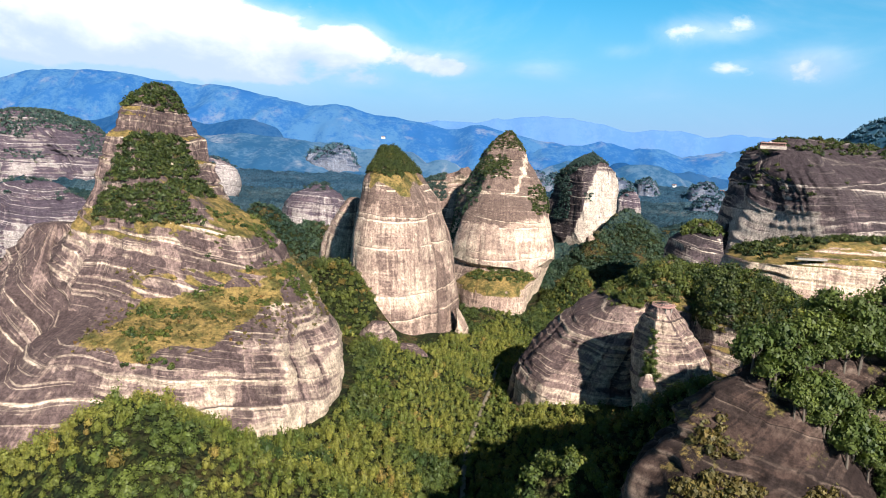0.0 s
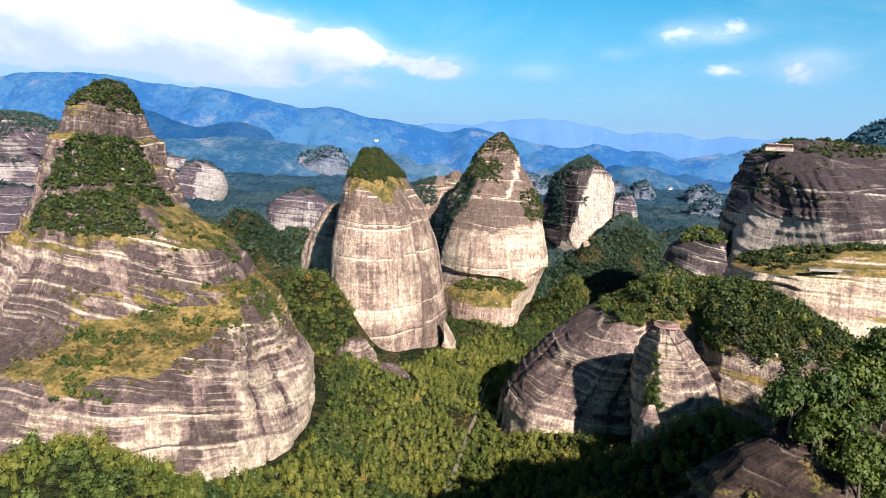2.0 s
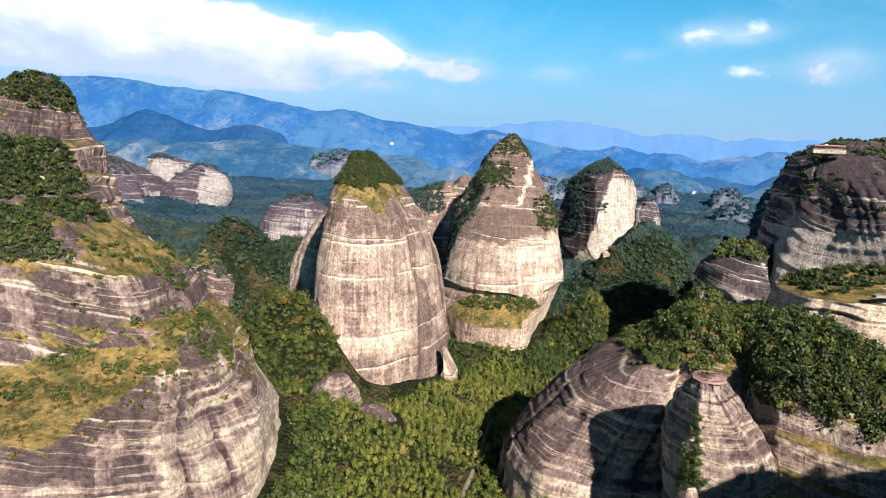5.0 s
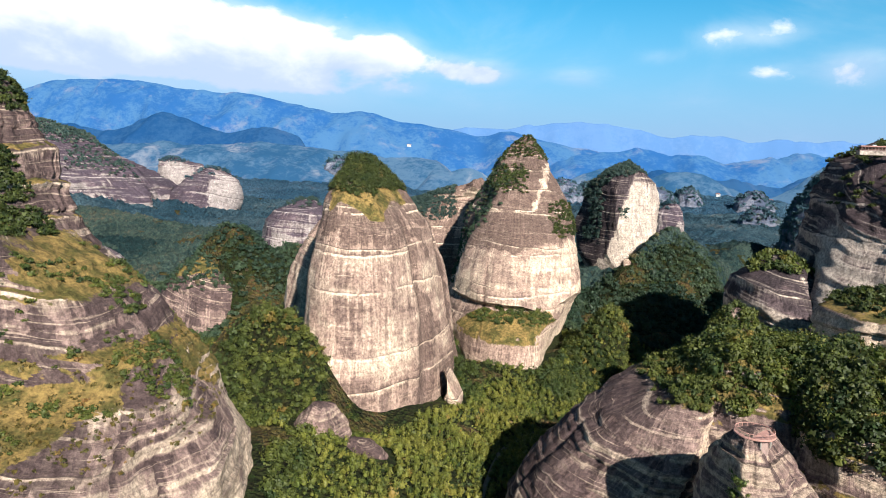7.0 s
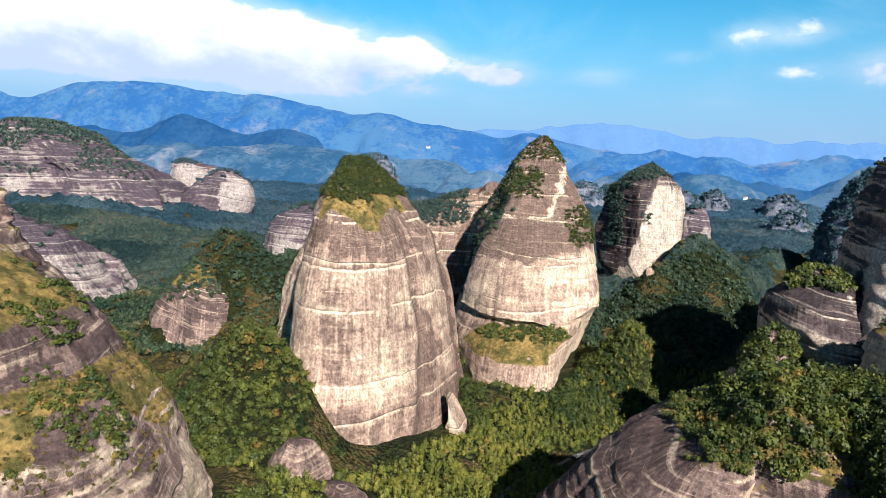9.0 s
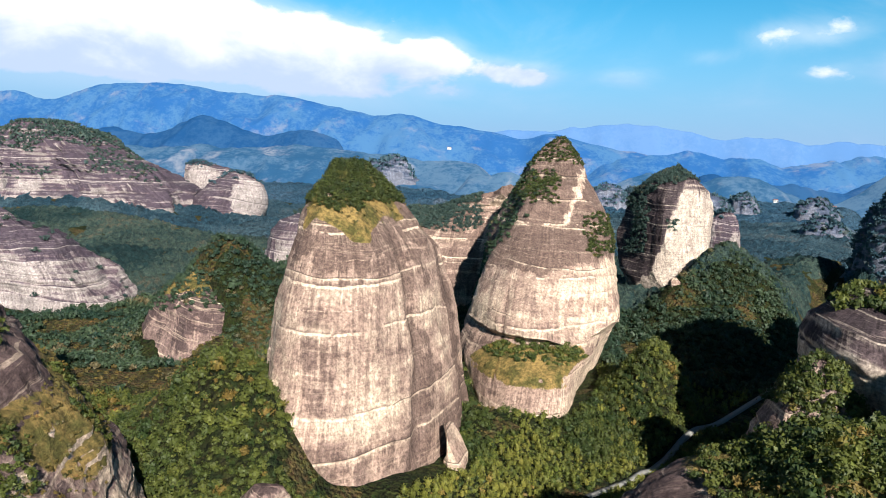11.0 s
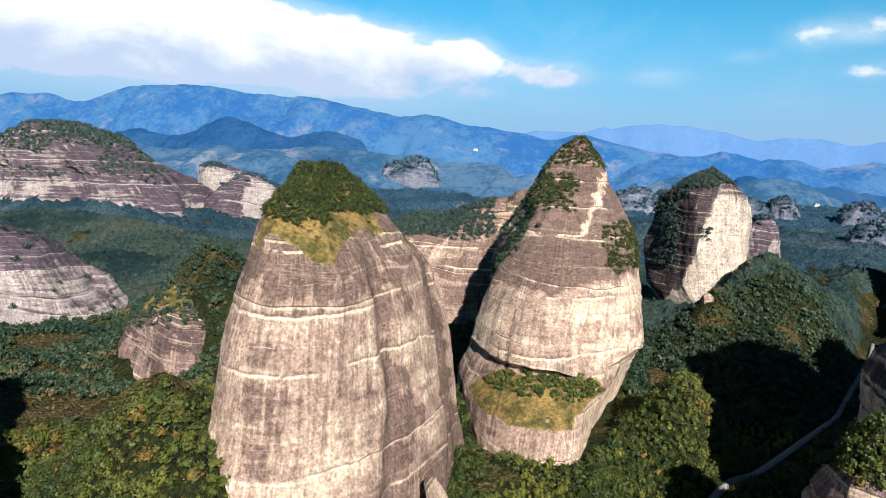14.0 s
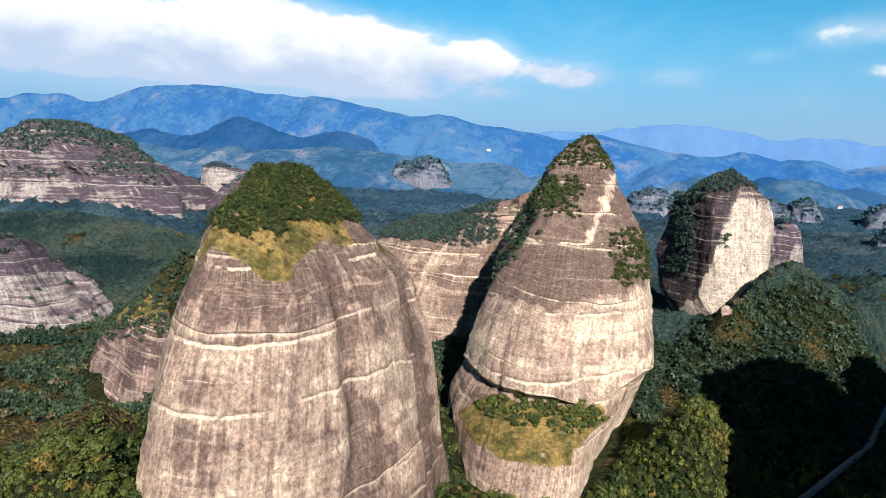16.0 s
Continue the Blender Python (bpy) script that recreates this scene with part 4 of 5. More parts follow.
def dryness(x, y):
    """1 in the dry clearings of the slopes, 0 in the woods."""
    p = xyz(x, y)
    west = smooth(-p[:, 0], 40, 90) * smooth(p[:, 1], 430, 500) * (1 - smooth(p[:, 1], 900, 980))
    east = smooth(p[:, 0], 190, 240) * smooth(p[:, 1], 780, 860) * (1 - smooth(p[:, 1], 1150, 1250))
    return smooth(-vnoise(p, 30, 409) + 0.4 * vnoise(p, 11, 410) - 0.58 + 0.42 * west + 0.3 * east, 0.0, 0.16)


def axis(parts):
    return np.unique(np.concatenate([np.arange(a, b, s) for a, b, s in parts]))


gx = axis(((-6000, -1500, 150), (-1500, -500, 20), (-500, 400, 6), (400, 1500, 20), (1500, 6001, 150)))
gy = axis(((-3000, 0, 150), (0, 200, 12), (200, 950, 6), (950, 1700, 14), (1700, 2600, 30), (2600, 6001, 120)))
X, Y = np.meshgrid(gx, gy, indexing="ij")
Z = ground_z(X, Y)
tagged(new("ground", mesh_np("ground", xyz(X, Y, Z), [grid_faces(len(gx), len(gy), False)], GROUND, dry=dryness(X, Y))), "wooded valley floor with grass and undergrowth", "ground", kind="structure")


# ---- far hills and mountains ----
def mountain_range(label, mat, y0, depth, x0, x1, crest, seed, rough, nx=300, ny=48, name="mountain_range"):
    """A range along x whose crest height is crest(x); its slopes carry spurs and gullies."""
    u, v = np.meshgrid(np.linspace(x0, x1, nx), np.linspace(0, 1, ny), indexing="ij")
    y = y0 + depth * v
    p = xyz(u, y)
    ridges = 1 - np.abs(fbm(p, (360, 560, 1), seed, 4).reshape(u.shape)) * 2.2
    shape = (1 - np.abs(v * 2 - 1) ** 1.3) * smooth(u, x0, x0 + 0.14 * (x1 - x0)) * (1 - smooth(u, x1 - 0.14 * (x1 - x0), x1))
    z = 30 + (crest(u) - 30 + rough * fbm(xyz(u, u * 0), 300, seed + 5, 5).reshape(u.shape)) * shape ** 0.85 * (1 + 0.55 * (ridges - 0.6) * (1 - shape) ** 0.7)
    tagged(new(name, mesh_np(name, xyz(u, y, z), [grid_faces(nx, ny, False)], mat)), label, "mountains", kind="structure")
    return xyz(u, y, z)


def bumps(base, *peaks):
    return lambda x: base + sum(h * np.exp(-((x - c) / w) ** 2) for c, h, w in peaks)


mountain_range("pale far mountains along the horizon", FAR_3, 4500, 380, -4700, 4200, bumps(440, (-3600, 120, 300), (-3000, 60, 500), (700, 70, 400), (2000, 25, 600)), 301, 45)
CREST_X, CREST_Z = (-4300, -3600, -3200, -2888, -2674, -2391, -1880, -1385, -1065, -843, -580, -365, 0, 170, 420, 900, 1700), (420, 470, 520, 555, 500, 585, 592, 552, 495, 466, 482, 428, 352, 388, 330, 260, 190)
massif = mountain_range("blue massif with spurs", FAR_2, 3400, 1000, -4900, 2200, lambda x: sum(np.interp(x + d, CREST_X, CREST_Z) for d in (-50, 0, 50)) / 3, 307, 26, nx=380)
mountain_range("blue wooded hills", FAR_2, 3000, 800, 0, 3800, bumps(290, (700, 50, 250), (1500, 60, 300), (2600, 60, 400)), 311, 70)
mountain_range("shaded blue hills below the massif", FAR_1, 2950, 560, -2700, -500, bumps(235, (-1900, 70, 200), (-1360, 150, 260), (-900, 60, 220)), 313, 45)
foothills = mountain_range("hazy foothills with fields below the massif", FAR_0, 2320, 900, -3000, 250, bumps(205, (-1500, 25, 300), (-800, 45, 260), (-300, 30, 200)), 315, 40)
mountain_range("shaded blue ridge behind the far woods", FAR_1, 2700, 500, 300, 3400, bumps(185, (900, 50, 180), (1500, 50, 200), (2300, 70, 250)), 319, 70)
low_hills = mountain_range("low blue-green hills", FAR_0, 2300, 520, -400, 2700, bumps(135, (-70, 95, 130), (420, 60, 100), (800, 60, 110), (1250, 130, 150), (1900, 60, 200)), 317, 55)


# ---- plants ----
def ico(level):
    bm = bmesh.new()
    bmesh.ops.create_icosphere(bm, subdivisions=level, radius=1)
    v, f = np.array([x.co[:] for x in bm.verts]), np.array([[c.index for c in x.verts] for x in bm.faces])
    bm.free()
    return v, f


def crown(seed, leaves, core=2, tall=1.0, leaf=0.24, ragged=0.3):
    """One crown of about unit radius, its foot at z = 0: leafy sprays round a small lumpy core, or round none. Gives vertices, triangles, quads."""
    r = np.random.default_rng(seed)
    v, f = ico(core) if core else (np.zeros((0, 3)), np.zeros((0, 3), int))
    lumps = 1 + ragged * vnoise(v + seed, 0.9, seed)
    base = v * (lumps * 0.54)[:, None] * (1, 1, tall * 0.9) + (0, 0, tall * 0.75)
    d = r.normal(size=(leaves, 3))
    d[:, 2] = np.abs(d[:, 2]) * 1.1 - 0.35
    d /= np.linalg.norm(d, axis=1)[:, None]
    c = d * ((1 + ragged * vnoise(d + seed, 0.9, seed)) * (r.uniform(0.5, 1.08, leaves) if core else r.uniform(0.25, 1.08, leaves)))[:, None] * (1, 1, tall) + (0, 0, tall * 0.75)
    a = np.cross(d, r.normal(size=(leaves, 3)))
    a /= np.linalg.norm(a, axis=1)[:, None]
    b = np.cross(a, d + r.normal(0, 0.7, (leaves, 3)))
    b /= np.linalg.norm(b, axis=1)[:, None]
    s = (leaf * r.uniform(0.6, 1.4, leaves))[:, None]
    spray = np.stack([c - a * s - b * s * 0.4, c + a * s * 0.9 - b * s * 0.5 - d * s * 0.2, c + b * s * 1.1], 1).reshape(-1, 3)
    return np.concatenate([base, spray]), np.concatenate([f, np.arange(leaves * 3).reshape(-1, 3) + len(base)]), np.zeros((0, 4), int)


def scatter(name, label, category, places, radius, crowns, mat, seed, tint=None, squash=(0.8, 1.25), sink=0.25):
    """Plants at places (n, 3) with radii, joined into one mesh of stuff."""
    r = np.random.default_rng(seed)
    radius = np.broadcast_to(radius, (len(places),))
    V, T, Q, A, offset = [], [], [], [], 0
    pick = r.integers(0, len(crowns), len(places))
    tints = np.clip(r.normal(0.45, 0.24, len(places)) if tint is None else tint, 0, 1)
    for k, (v, t, q) in enumerate(crowns):
        i = np.flatnonzero(pick == k)
        if not len(i):
            continue
        a, s = r.uniform(0, 2 * np.pi, len(i)), radius[i]
        h = s * r.uniform(*squash, len(i))
        c, n = np.cos(a)[:, None], np.sin(a)[:, None]
        w = np.stack([(v[:, 0] * c - v[:, 1] * n) * s[:, None], (v[:, 0] * n + v[:, 1] * c) * s[:, None], v[:, 2] * h[:, None] - (sink * s)[:, None]], -1) + places[i][:, None, :]
        shift = offset + np.arange(len(i))[:, None, None] * len(v)
        V.append(w.reshape(-1, 3)), T.append((t[None] + shift).reshape(-1, 3)), Q.append((q[None] + shift).reshape(-1, 4)), A.append(np.repeat(tints[i], len(v)))
        offset += len(i) * len(v)
    me = mesh_np(name, np.concatenate(V), [np.concatenate(T), np.concatenate(Q)], mat, False, tint=np.concatenate(A))
    return tagged(new(name, me), label, category, kind="stuff")


FINE = [crown(120 + k, 150, 1, 1.15, 0.15, 0.55) for k in range(6)]
BIG = [crown(k, 104, 1, 1.0, 0.18, 0.5) for k in range(8)]
TALL = [crown(20 + k, 64, 1, 1.6, 0.20, 0.5) for k in range(6)]
MID = [crown(40 + k, 62, 0, 0.95, 0.25, 0.55) for k in range(8)]
BUSH = [crown(60 + k, 56, 0, 0.75, 0.27, 0.45) for k in range(6)]
SMALL = [crown(100 + k, 26, 0, 0.9, 0.42, 0.55) for k in range(6)]
FARC = [crown(80 + k, 16, 0, 0.7, 0.48, 0.5) for k in range(4)]


def wood(x0, x1, y0, y1, step, seed, clear=1.5, keep=None):
    """Jittered plant places over the ground, clear of rocks and of the creek's track."""
    r = np.random.default_rng(seed)
    x, y = np.meshgrid(np.arange(x0, x1, step), np.arange(y0, y1, step))
    x, y = (x + r.uniform(-.48, .48, x.shape) * step).ravel(), (y + r.uniform(-.48, .48, y.shape) * step).ravel()
    z = ground_z(x, y)
    ok = (x < 0.67 * y + 60) & (x > -np.maximum(0.67 * y, 0.98 * (y - 342) - 40) - 60) & (creek_distance(x, y) > np.where(y > 560, 4.5, 1.0))
    for rock in ROCKS:
        ok &= ~rock.covers(x, y, z, clear)
    if keep is not None:
        ok &= keep(x, y, r)
    return np.stack([x, y, z], -1)[ok]


def patchy(places, scale, seed, spread=0.55):
    """Tints that change from stand to stand as well as from plant to plant."""
    r = np.random.default_rng(seed)
    return np.clip(0.42 + spread * fbm(places * (1, 1, 0), scale, seed, 3) + r.normal(0, 0.17, len(places)), 0, 1)


def uneven(rng, count, lo, hi):
    """Sizes with many small plants and few large ones."""
    return lo + (hi - lo) * rng.uniform(size=count) ** 1.7


near_wood = np.concatenate([wood(-235, 260, 345, 640, 3.5, 401),  wood(-190, 250, 640, 780, 4.8, 403), ])
front_wood = np.concatenate([wood(-215, 70, 172, 345, 3.7, 404), wood(70, 200, 250, 345, 4.2, 406)])
front_tone = fbm(front_wood * (1, 1, 0), 34, 407, 3)
near_wood = near_wood[near_wood[:, 1] > 235]
kind_noise = fbm(near_wood * (1, 1, 0), 50, 405, 3)
bright = (kind_noise + 0.95 * np.exp(-(creek_distance(near_wood[:, 0], near_wood[:, 1]) / 60) ** 2) - 0.30) > 0
rng = np.random.default_rng(411)
bare = dryness(near_wood[:, 0], near_wood[:, 1]) > 0.5
dark_trees, bamboo, dry = near_wood[~bright & ~bare], near_wood[bright & ~bare], near_wood[bare]
scatter("woodland", "dense green broadleaf trees on the valley slopes", "woodland", dark_trees, uneven(rng, len(dark_trees), 1.1, 3.9), BIG, LEAF, 413, patchy(dark_trees, 40, 414))
scatter("bamboo_grove", "bright yellow-green bamboo and young trees along the creek", "bamboo", bamboo, uneven(rng, len(bamboo), 1.0, 2.6), TALL, LEAF_BRIGHT, 417, patchy(bamboo, 30, 418))
front_green, front_gold = front_wood[front_tone < -0.12], front_wood[front_tone >= -0.12]
scatter("woodland", "leafy green trees on the slope below the banded peak", "woodland", front_green, uneven(rng, len(front_green), 1.2, 3.6), FINE, LEAF_NEAR, 461, patchy(front_green, 26, 462))
scatter("bamboo_grove", "feathery yellow-green bamboo on the near slope", "bamboo", front_gold, uneven(rng, len(front_gold), 1.0, 2.8), FINE, LEAF_BRIGHT, 463, patchy(front_gold, 22, 464), (1.0, 1.7))
dry = dry[rng.uniform(size=len(dry)) < 0.6]
scatter("scrub", "dry yellow scrub in the valley clearings", "scrub", dry, uneven(rng, len(dry), 0.7, 1.7), BUSH, LEAF_DRY, 419, patchy(dry, 30, 420))
fill = wood(-200, 120, 250, 660, 3.6, 451)
fill = fill[dryness(fill[:, 0], fill[:, 1]) < 0.5]
scatter("undergrowth", "low green undergrowth between the valley trees", "undergrowth", fill, uneven(rng, len(fill), 0.9, 1.9), SMALL, LEAF, 453, patchy(fill, 30, 454))
mid_wood = np.concatenate([wood(-700, -190, 640, 780, 6.0, 421), wood(250, 520, 640, 780, 6.0, 422), wood(-700, 520, 780, 960, 6.0, 424)])
clearing = dryness(mid_wood[:, 0], mid_wood[:, 1]) > 0.5
mid_scrub, mid_wood = mid_wood[clearing][::2], mid_wood[~clearing]
scatter("scrub", "dry brown scrub on the middle slopes", "scrub", mid_scrub, uneven(rng, len(mid_scrub), 0.9, 2.4), BUSH, LEAF_DRY, 426, patchy(mid_scrub, 30, 432))
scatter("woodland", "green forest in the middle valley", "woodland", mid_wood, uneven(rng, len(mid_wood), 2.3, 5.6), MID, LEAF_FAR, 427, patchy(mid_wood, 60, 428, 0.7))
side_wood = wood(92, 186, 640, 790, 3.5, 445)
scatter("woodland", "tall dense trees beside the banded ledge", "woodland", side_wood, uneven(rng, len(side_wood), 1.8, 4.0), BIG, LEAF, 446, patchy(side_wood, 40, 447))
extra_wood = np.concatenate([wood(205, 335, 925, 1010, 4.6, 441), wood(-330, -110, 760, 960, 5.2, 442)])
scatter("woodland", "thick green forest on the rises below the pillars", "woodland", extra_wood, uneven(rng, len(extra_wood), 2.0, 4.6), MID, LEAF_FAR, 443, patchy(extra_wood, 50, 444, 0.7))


def canopy(label, mat, x0, x1, y0, y1, step, high, seed):
    """Closed forest seen from afar: one uneven sheet of crowns over the ground."""
    x, y = np.meshgrid(np.arange(x0, x1, step), np.arange(y0, y1, step), indexing="ij")
    r = np.random.default_rng(seed)
    x, y = x + r.uniform(-.4, .4, x.shape) * step, y + r.uniform(-.4, .4, y.shape) * step
    p = xyz(x, y)
    gaps = smooth(fbm(p, 60, seed + 3, 3), -0.75, -0.35)
    gaps = gaps * (1 - dryness(x, y).ravel() * 0.9) * smooth(creek_distance(x, y).ravel(), 8, 18)
    crowns = high * (0.55 + 0.5 * np.abs(vnoise(p, 2.6 * step, seed)) + 0.42 * r.uniform(-1, 1, len(p)) + 0.35 * fbm(p, 90, seed + 5, 2))
    rim = np.minimum(np.minimum(p[:, 0] - x0, x1 - p[:, 0]), np.minimum(p[:, 1] - y0, y1 - p[:, 1]))
    z = ground_z(x, y).ravel() - 1.5 + crowns * gaps * smooth(rim, 0, 4 * step)
    me = mesh_np("forest_canopy", xyz(x, y, z.reshape(x.shape)), [grid_faces(*x.shape, False)], mat, True, tint=patchy(p, 90, seed + 7, 0.7))
    tagged(new("forest_canopy", me), label, "woodland", kind="stuff")


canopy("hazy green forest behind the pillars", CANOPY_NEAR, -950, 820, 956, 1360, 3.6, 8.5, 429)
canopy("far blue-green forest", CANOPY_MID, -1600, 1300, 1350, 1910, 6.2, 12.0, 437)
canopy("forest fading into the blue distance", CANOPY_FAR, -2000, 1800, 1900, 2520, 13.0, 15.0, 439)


def shrubs(rock, weight, count, size, seed, label, mat=None, crowns=None, name="shrub_cover", gap=0.9):
    r = np.random.default_rng(seed)
    p = rock.sample(weight, count * 6, r)
    if len(p):
        cell = np.floor(p / (size[0] * gap)).astype(np.int64)
        p = p[np.unique(cell, axis=0, return_index=True)[1]]
        p = p[r.permutation(len(p))[:count]]
        ob = scatter(name, label, "", p, r.uniform(*size, len(p)), crowns or BUSH, mat or LEAF, seed + 1)
        ob.parent = rock.ob


def patch_left(p, n):
    """The wedge of scrub on the front of the left peak."""
    k = smooth(p[:, 2], 131, 136) * (1 - smooth(p[:, 2], 174, 180))
    half = 6 + (178 - p[:, 2]) * 0.46 + 5 * vnoise(p, 12, 73)
    return k * (np.abs(p[:, 0] + 164 - (178 - p[:, 2]) * 0.12) < half) * (np.abs(p[:, 2] - 153 - 0.15 * (p[:, 0] + 160)) > 1.5) * (p[:, 1] < 410)


shrubs(added_shoulder, lambda p, n: p[:, 2] > 25, 500, (2.6, 4.6), 499, "dense green trees on the added shoulder", LEAF, BIG)
shrubs(left_peak, patch_left, 1100, (1.3, 2.6), 501, "dark green scrub on the slope of the banded peak", LEAF_CAP, gap=0.75)
shrubs(left_peak, lambda p, n: smooth(p[:, 2] + 3 * vnoise(p, 8, 87), 193, 196), 300, (1.3, 2.6), 503, "low trees on the summit of the banded peak", LEAF_CAP, BUSH, gap=0.7)
shrubs(left_peak, lambda p, n: (box(p, -132, -100, 322, 350, 90, 108, 2) + box(p, -152, -126, 300, 332, 82, 98, 2) + box(p, -138, -116, 282, 302, 74, 86, 2) + box(p, -106, -72, 340, 400, 88, 112, 3) + 0.3 * box(p, -130, -92, 350, 430, 112, 150, 2) * flatness(n, 0.2, 0.4)) * (vnoise(p, 10, 88) > 0.08), 400, (0.9, 2.0), 505, "green bushes on the grassy terrace", gap=0.7)
shrubs(left_peak, lambda p, n: box(p, -112, -66, 335, 480, 84, 128, 4) * (vnoise(p, 18, 86) > 0.2), 150, (0.9, 2.0), 506, "green bushes along the flank of the banded peak", LEAF, BUSH, gap=0.75)
shrubs(left_peak, lambda p, n: (p[:, 0] > -165) * (smooth(p[:, 2], 77, 83) * (1 - smooth(p[:, 2], 106, 112))) * flatness(n, 0.35, 0.6), 800, (0.5, 1.2), 507, "yellow dry grass on the terrace", LEAF_DRY, FARC, "grass_cover")
shrubs(tall_pillar, lambda p, n: smooth(p[:, 2] + 3 * vnoise(p, 12, 77), 157, 160), 1250, (1.0, 2.6), 511, "thick green bushes capping the pillar", LEAF_CAP, FINE, gap=0.7)
shrubs(tall_pillar, lambda p, n: smooth(p[:, 2] + 9 * vnoise(p, 13, 75), 152, 160) * (1 - smooth(p[:, 2], 166, 170)), 260, (0.6, 1.3), 513, "golden dry grass below the cap", LEAF_DRY, FARC, "grass_cover")
shrubs(second_pillar, lambda p, n: smooth(p[:, 2] + 3 * vnoise(p, 10, 78), 189, 194), 520, (1.1, 2.3), 517, "dark scrub capping the peak", LEAF_CAP, BUSH, gap=0.7)
shrubs(second_pillar, lambda p, n: box(p, 38, 78, 800, 905, 157, 181, 3), 300, (1.4, 2.6), 516, "bush patch below the peak's cap", LEAF_CAP, BUSH, gap=0.7)
shrubs(second_pillar, lambda p, n: box(p, 100, 130, 740, 900, 118, 147, 3), 330, (1.4, 2.6), 515, "bushes in a hollow of the peak's flank", LEAF_CAP, BUSH, gap=0.7)
shrubs(second_pillar, lambda p, n: box(p, -12, 60, 800, 975, 62, 200, 4) * (n[:, 0] < -0.55), 700, (1.6, 3.0), 514, "dark scrub in the gully beside the peak", LEAF_FAR, BUSH, gap=0.7)
shrubs(second_pillar, lambda p, n: box(p, 22, 104, 670, 712, 53, 61, 2), 150, (1.6, 2.8), 519, "row of bushes on the ledge")
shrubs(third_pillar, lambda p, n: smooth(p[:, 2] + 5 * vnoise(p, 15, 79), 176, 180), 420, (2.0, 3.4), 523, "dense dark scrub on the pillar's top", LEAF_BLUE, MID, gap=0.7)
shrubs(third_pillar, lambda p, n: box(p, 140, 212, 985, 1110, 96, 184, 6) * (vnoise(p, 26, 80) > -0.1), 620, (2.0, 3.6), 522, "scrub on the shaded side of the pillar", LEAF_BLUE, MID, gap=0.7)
shrubs(pavilion_rock, lambda p, n: 2 * smooth(p[:, 2], 190, 195) * ((p[:, 0] > 290) | (p[:, 1] > 604)) + 0.8 * box(p, 250, 280, 555, 610, 160, 182, 3) + 0.03 * flatness(n, 0.3, 0.6), 300, (1.6, 3.2), 527, "dark trees on top of the cliff", LEAF_CAP)
shrubs(side_wall, lambda p, n: smooth(p[:, 2], 190, 195), 200, (2.5, 4.5), 529, "dark trees along the cliff top", LEAF_CAP)
shrubs(lower_knob, lambda p, n: smooth(p[:, 2], 116, 122), 90, (2.5, 4.5), 531, "thick round bush on the outcrop")
shrubs(low_cliff, lambda p, n: smooth(p[:, 2], 112, 117) * smooth(p[:, 1], 470, 480) * flatness(n, 0.4, 0.7) * (vnoise(p, 30, 92) > -0.3), 900, (1.7, 3.2), 533, "trees along the top of the pale cliff", LEAF_CAP, BUSH, gap=0.75)
shrubs(ridge_nose, lambda p, n: smooth(p[:, 2], 90, 97) * flatness(n, 0.25, 0.5), 200, (1.1, 2.2), 537, "bushes on the ridge crest", LEAF, BIG)
# the darker leaf here stands in for shade over the block's trees
shrubs(tree_block, lambda p, n: smooth(p[:, 2], 84, 92), 1000, (1.8, 4.2), 541, "thick green trees on the wooded block", LEAF_CAP, BIG, gap=0.75)
shrubs(near_hill, lambda p, n: (p[:, 0] > 76) * (p[:, 2] + 4 * vnoise(p, 12, 93) > 122 - 0.9 * (p[:, 0] - 78)) * (p[:, 2] > 84), 1100, (1.5, 3.3), 543, "thick glossy trees on the near hill", LEAF_NEAR, FINE)
shrubs(near_hill, lambda p, n: box(p, 40, 104, 95, 156, 62, 130, 4) * (vnoise(p, 11, 89) > 0.06), 1000, (0.6, 2.1), 547, "rusty dry shrubs on the near hill", LEAF_DRY)
shrubs(deck_nose, lambda p, n: box(p, 94, 106, 314, 334, 62, 92, 3), 110, (0.8, 1.9), 551, "green bushes down the gully beside the knob", LEAF_NEAR, BIG)
shrubs(near_hill, lambda p, n: box(p, 56, 84, 112, 132, 84, 106, 4), 120, (1.2, 2.6), 549, "green bushes low on the near hill", LEAF, BIG)
shrubs(tree_block, lambda p, n: smooth(p[:, 2], 84, 92), 140, (1.6, 3.0), 545, "yellow-green young trees on the wooded block", LEAF_BRIGHT, TALL, gap=2.2)
shrubs(ridge_crest, lambda p, n: smooth(p[:, 2], 90, 96), 420, (1.8, 3.8), 577, "thick green trees along the ridge crest", LEAF, BIG, gap=0.75)
shrubs(bush_knob, lambda p, n: smooth(p[:, 2], 74, 80), 160, (2.2, 4.0), 575, "dense dark green bush on the rock knob", LEAF, BIG)
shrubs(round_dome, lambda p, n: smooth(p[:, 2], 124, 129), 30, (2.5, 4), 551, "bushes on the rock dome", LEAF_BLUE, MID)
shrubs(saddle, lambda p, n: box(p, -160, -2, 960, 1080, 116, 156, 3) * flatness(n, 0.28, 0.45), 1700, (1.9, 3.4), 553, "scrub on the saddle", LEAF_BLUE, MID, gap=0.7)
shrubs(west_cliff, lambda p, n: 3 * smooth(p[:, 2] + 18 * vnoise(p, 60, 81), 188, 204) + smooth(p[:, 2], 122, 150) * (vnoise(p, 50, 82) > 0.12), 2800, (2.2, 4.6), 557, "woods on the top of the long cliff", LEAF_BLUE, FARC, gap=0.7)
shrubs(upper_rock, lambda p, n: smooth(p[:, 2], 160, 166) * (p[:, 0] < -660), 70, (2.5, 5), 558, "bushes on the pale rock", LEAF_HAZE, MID)
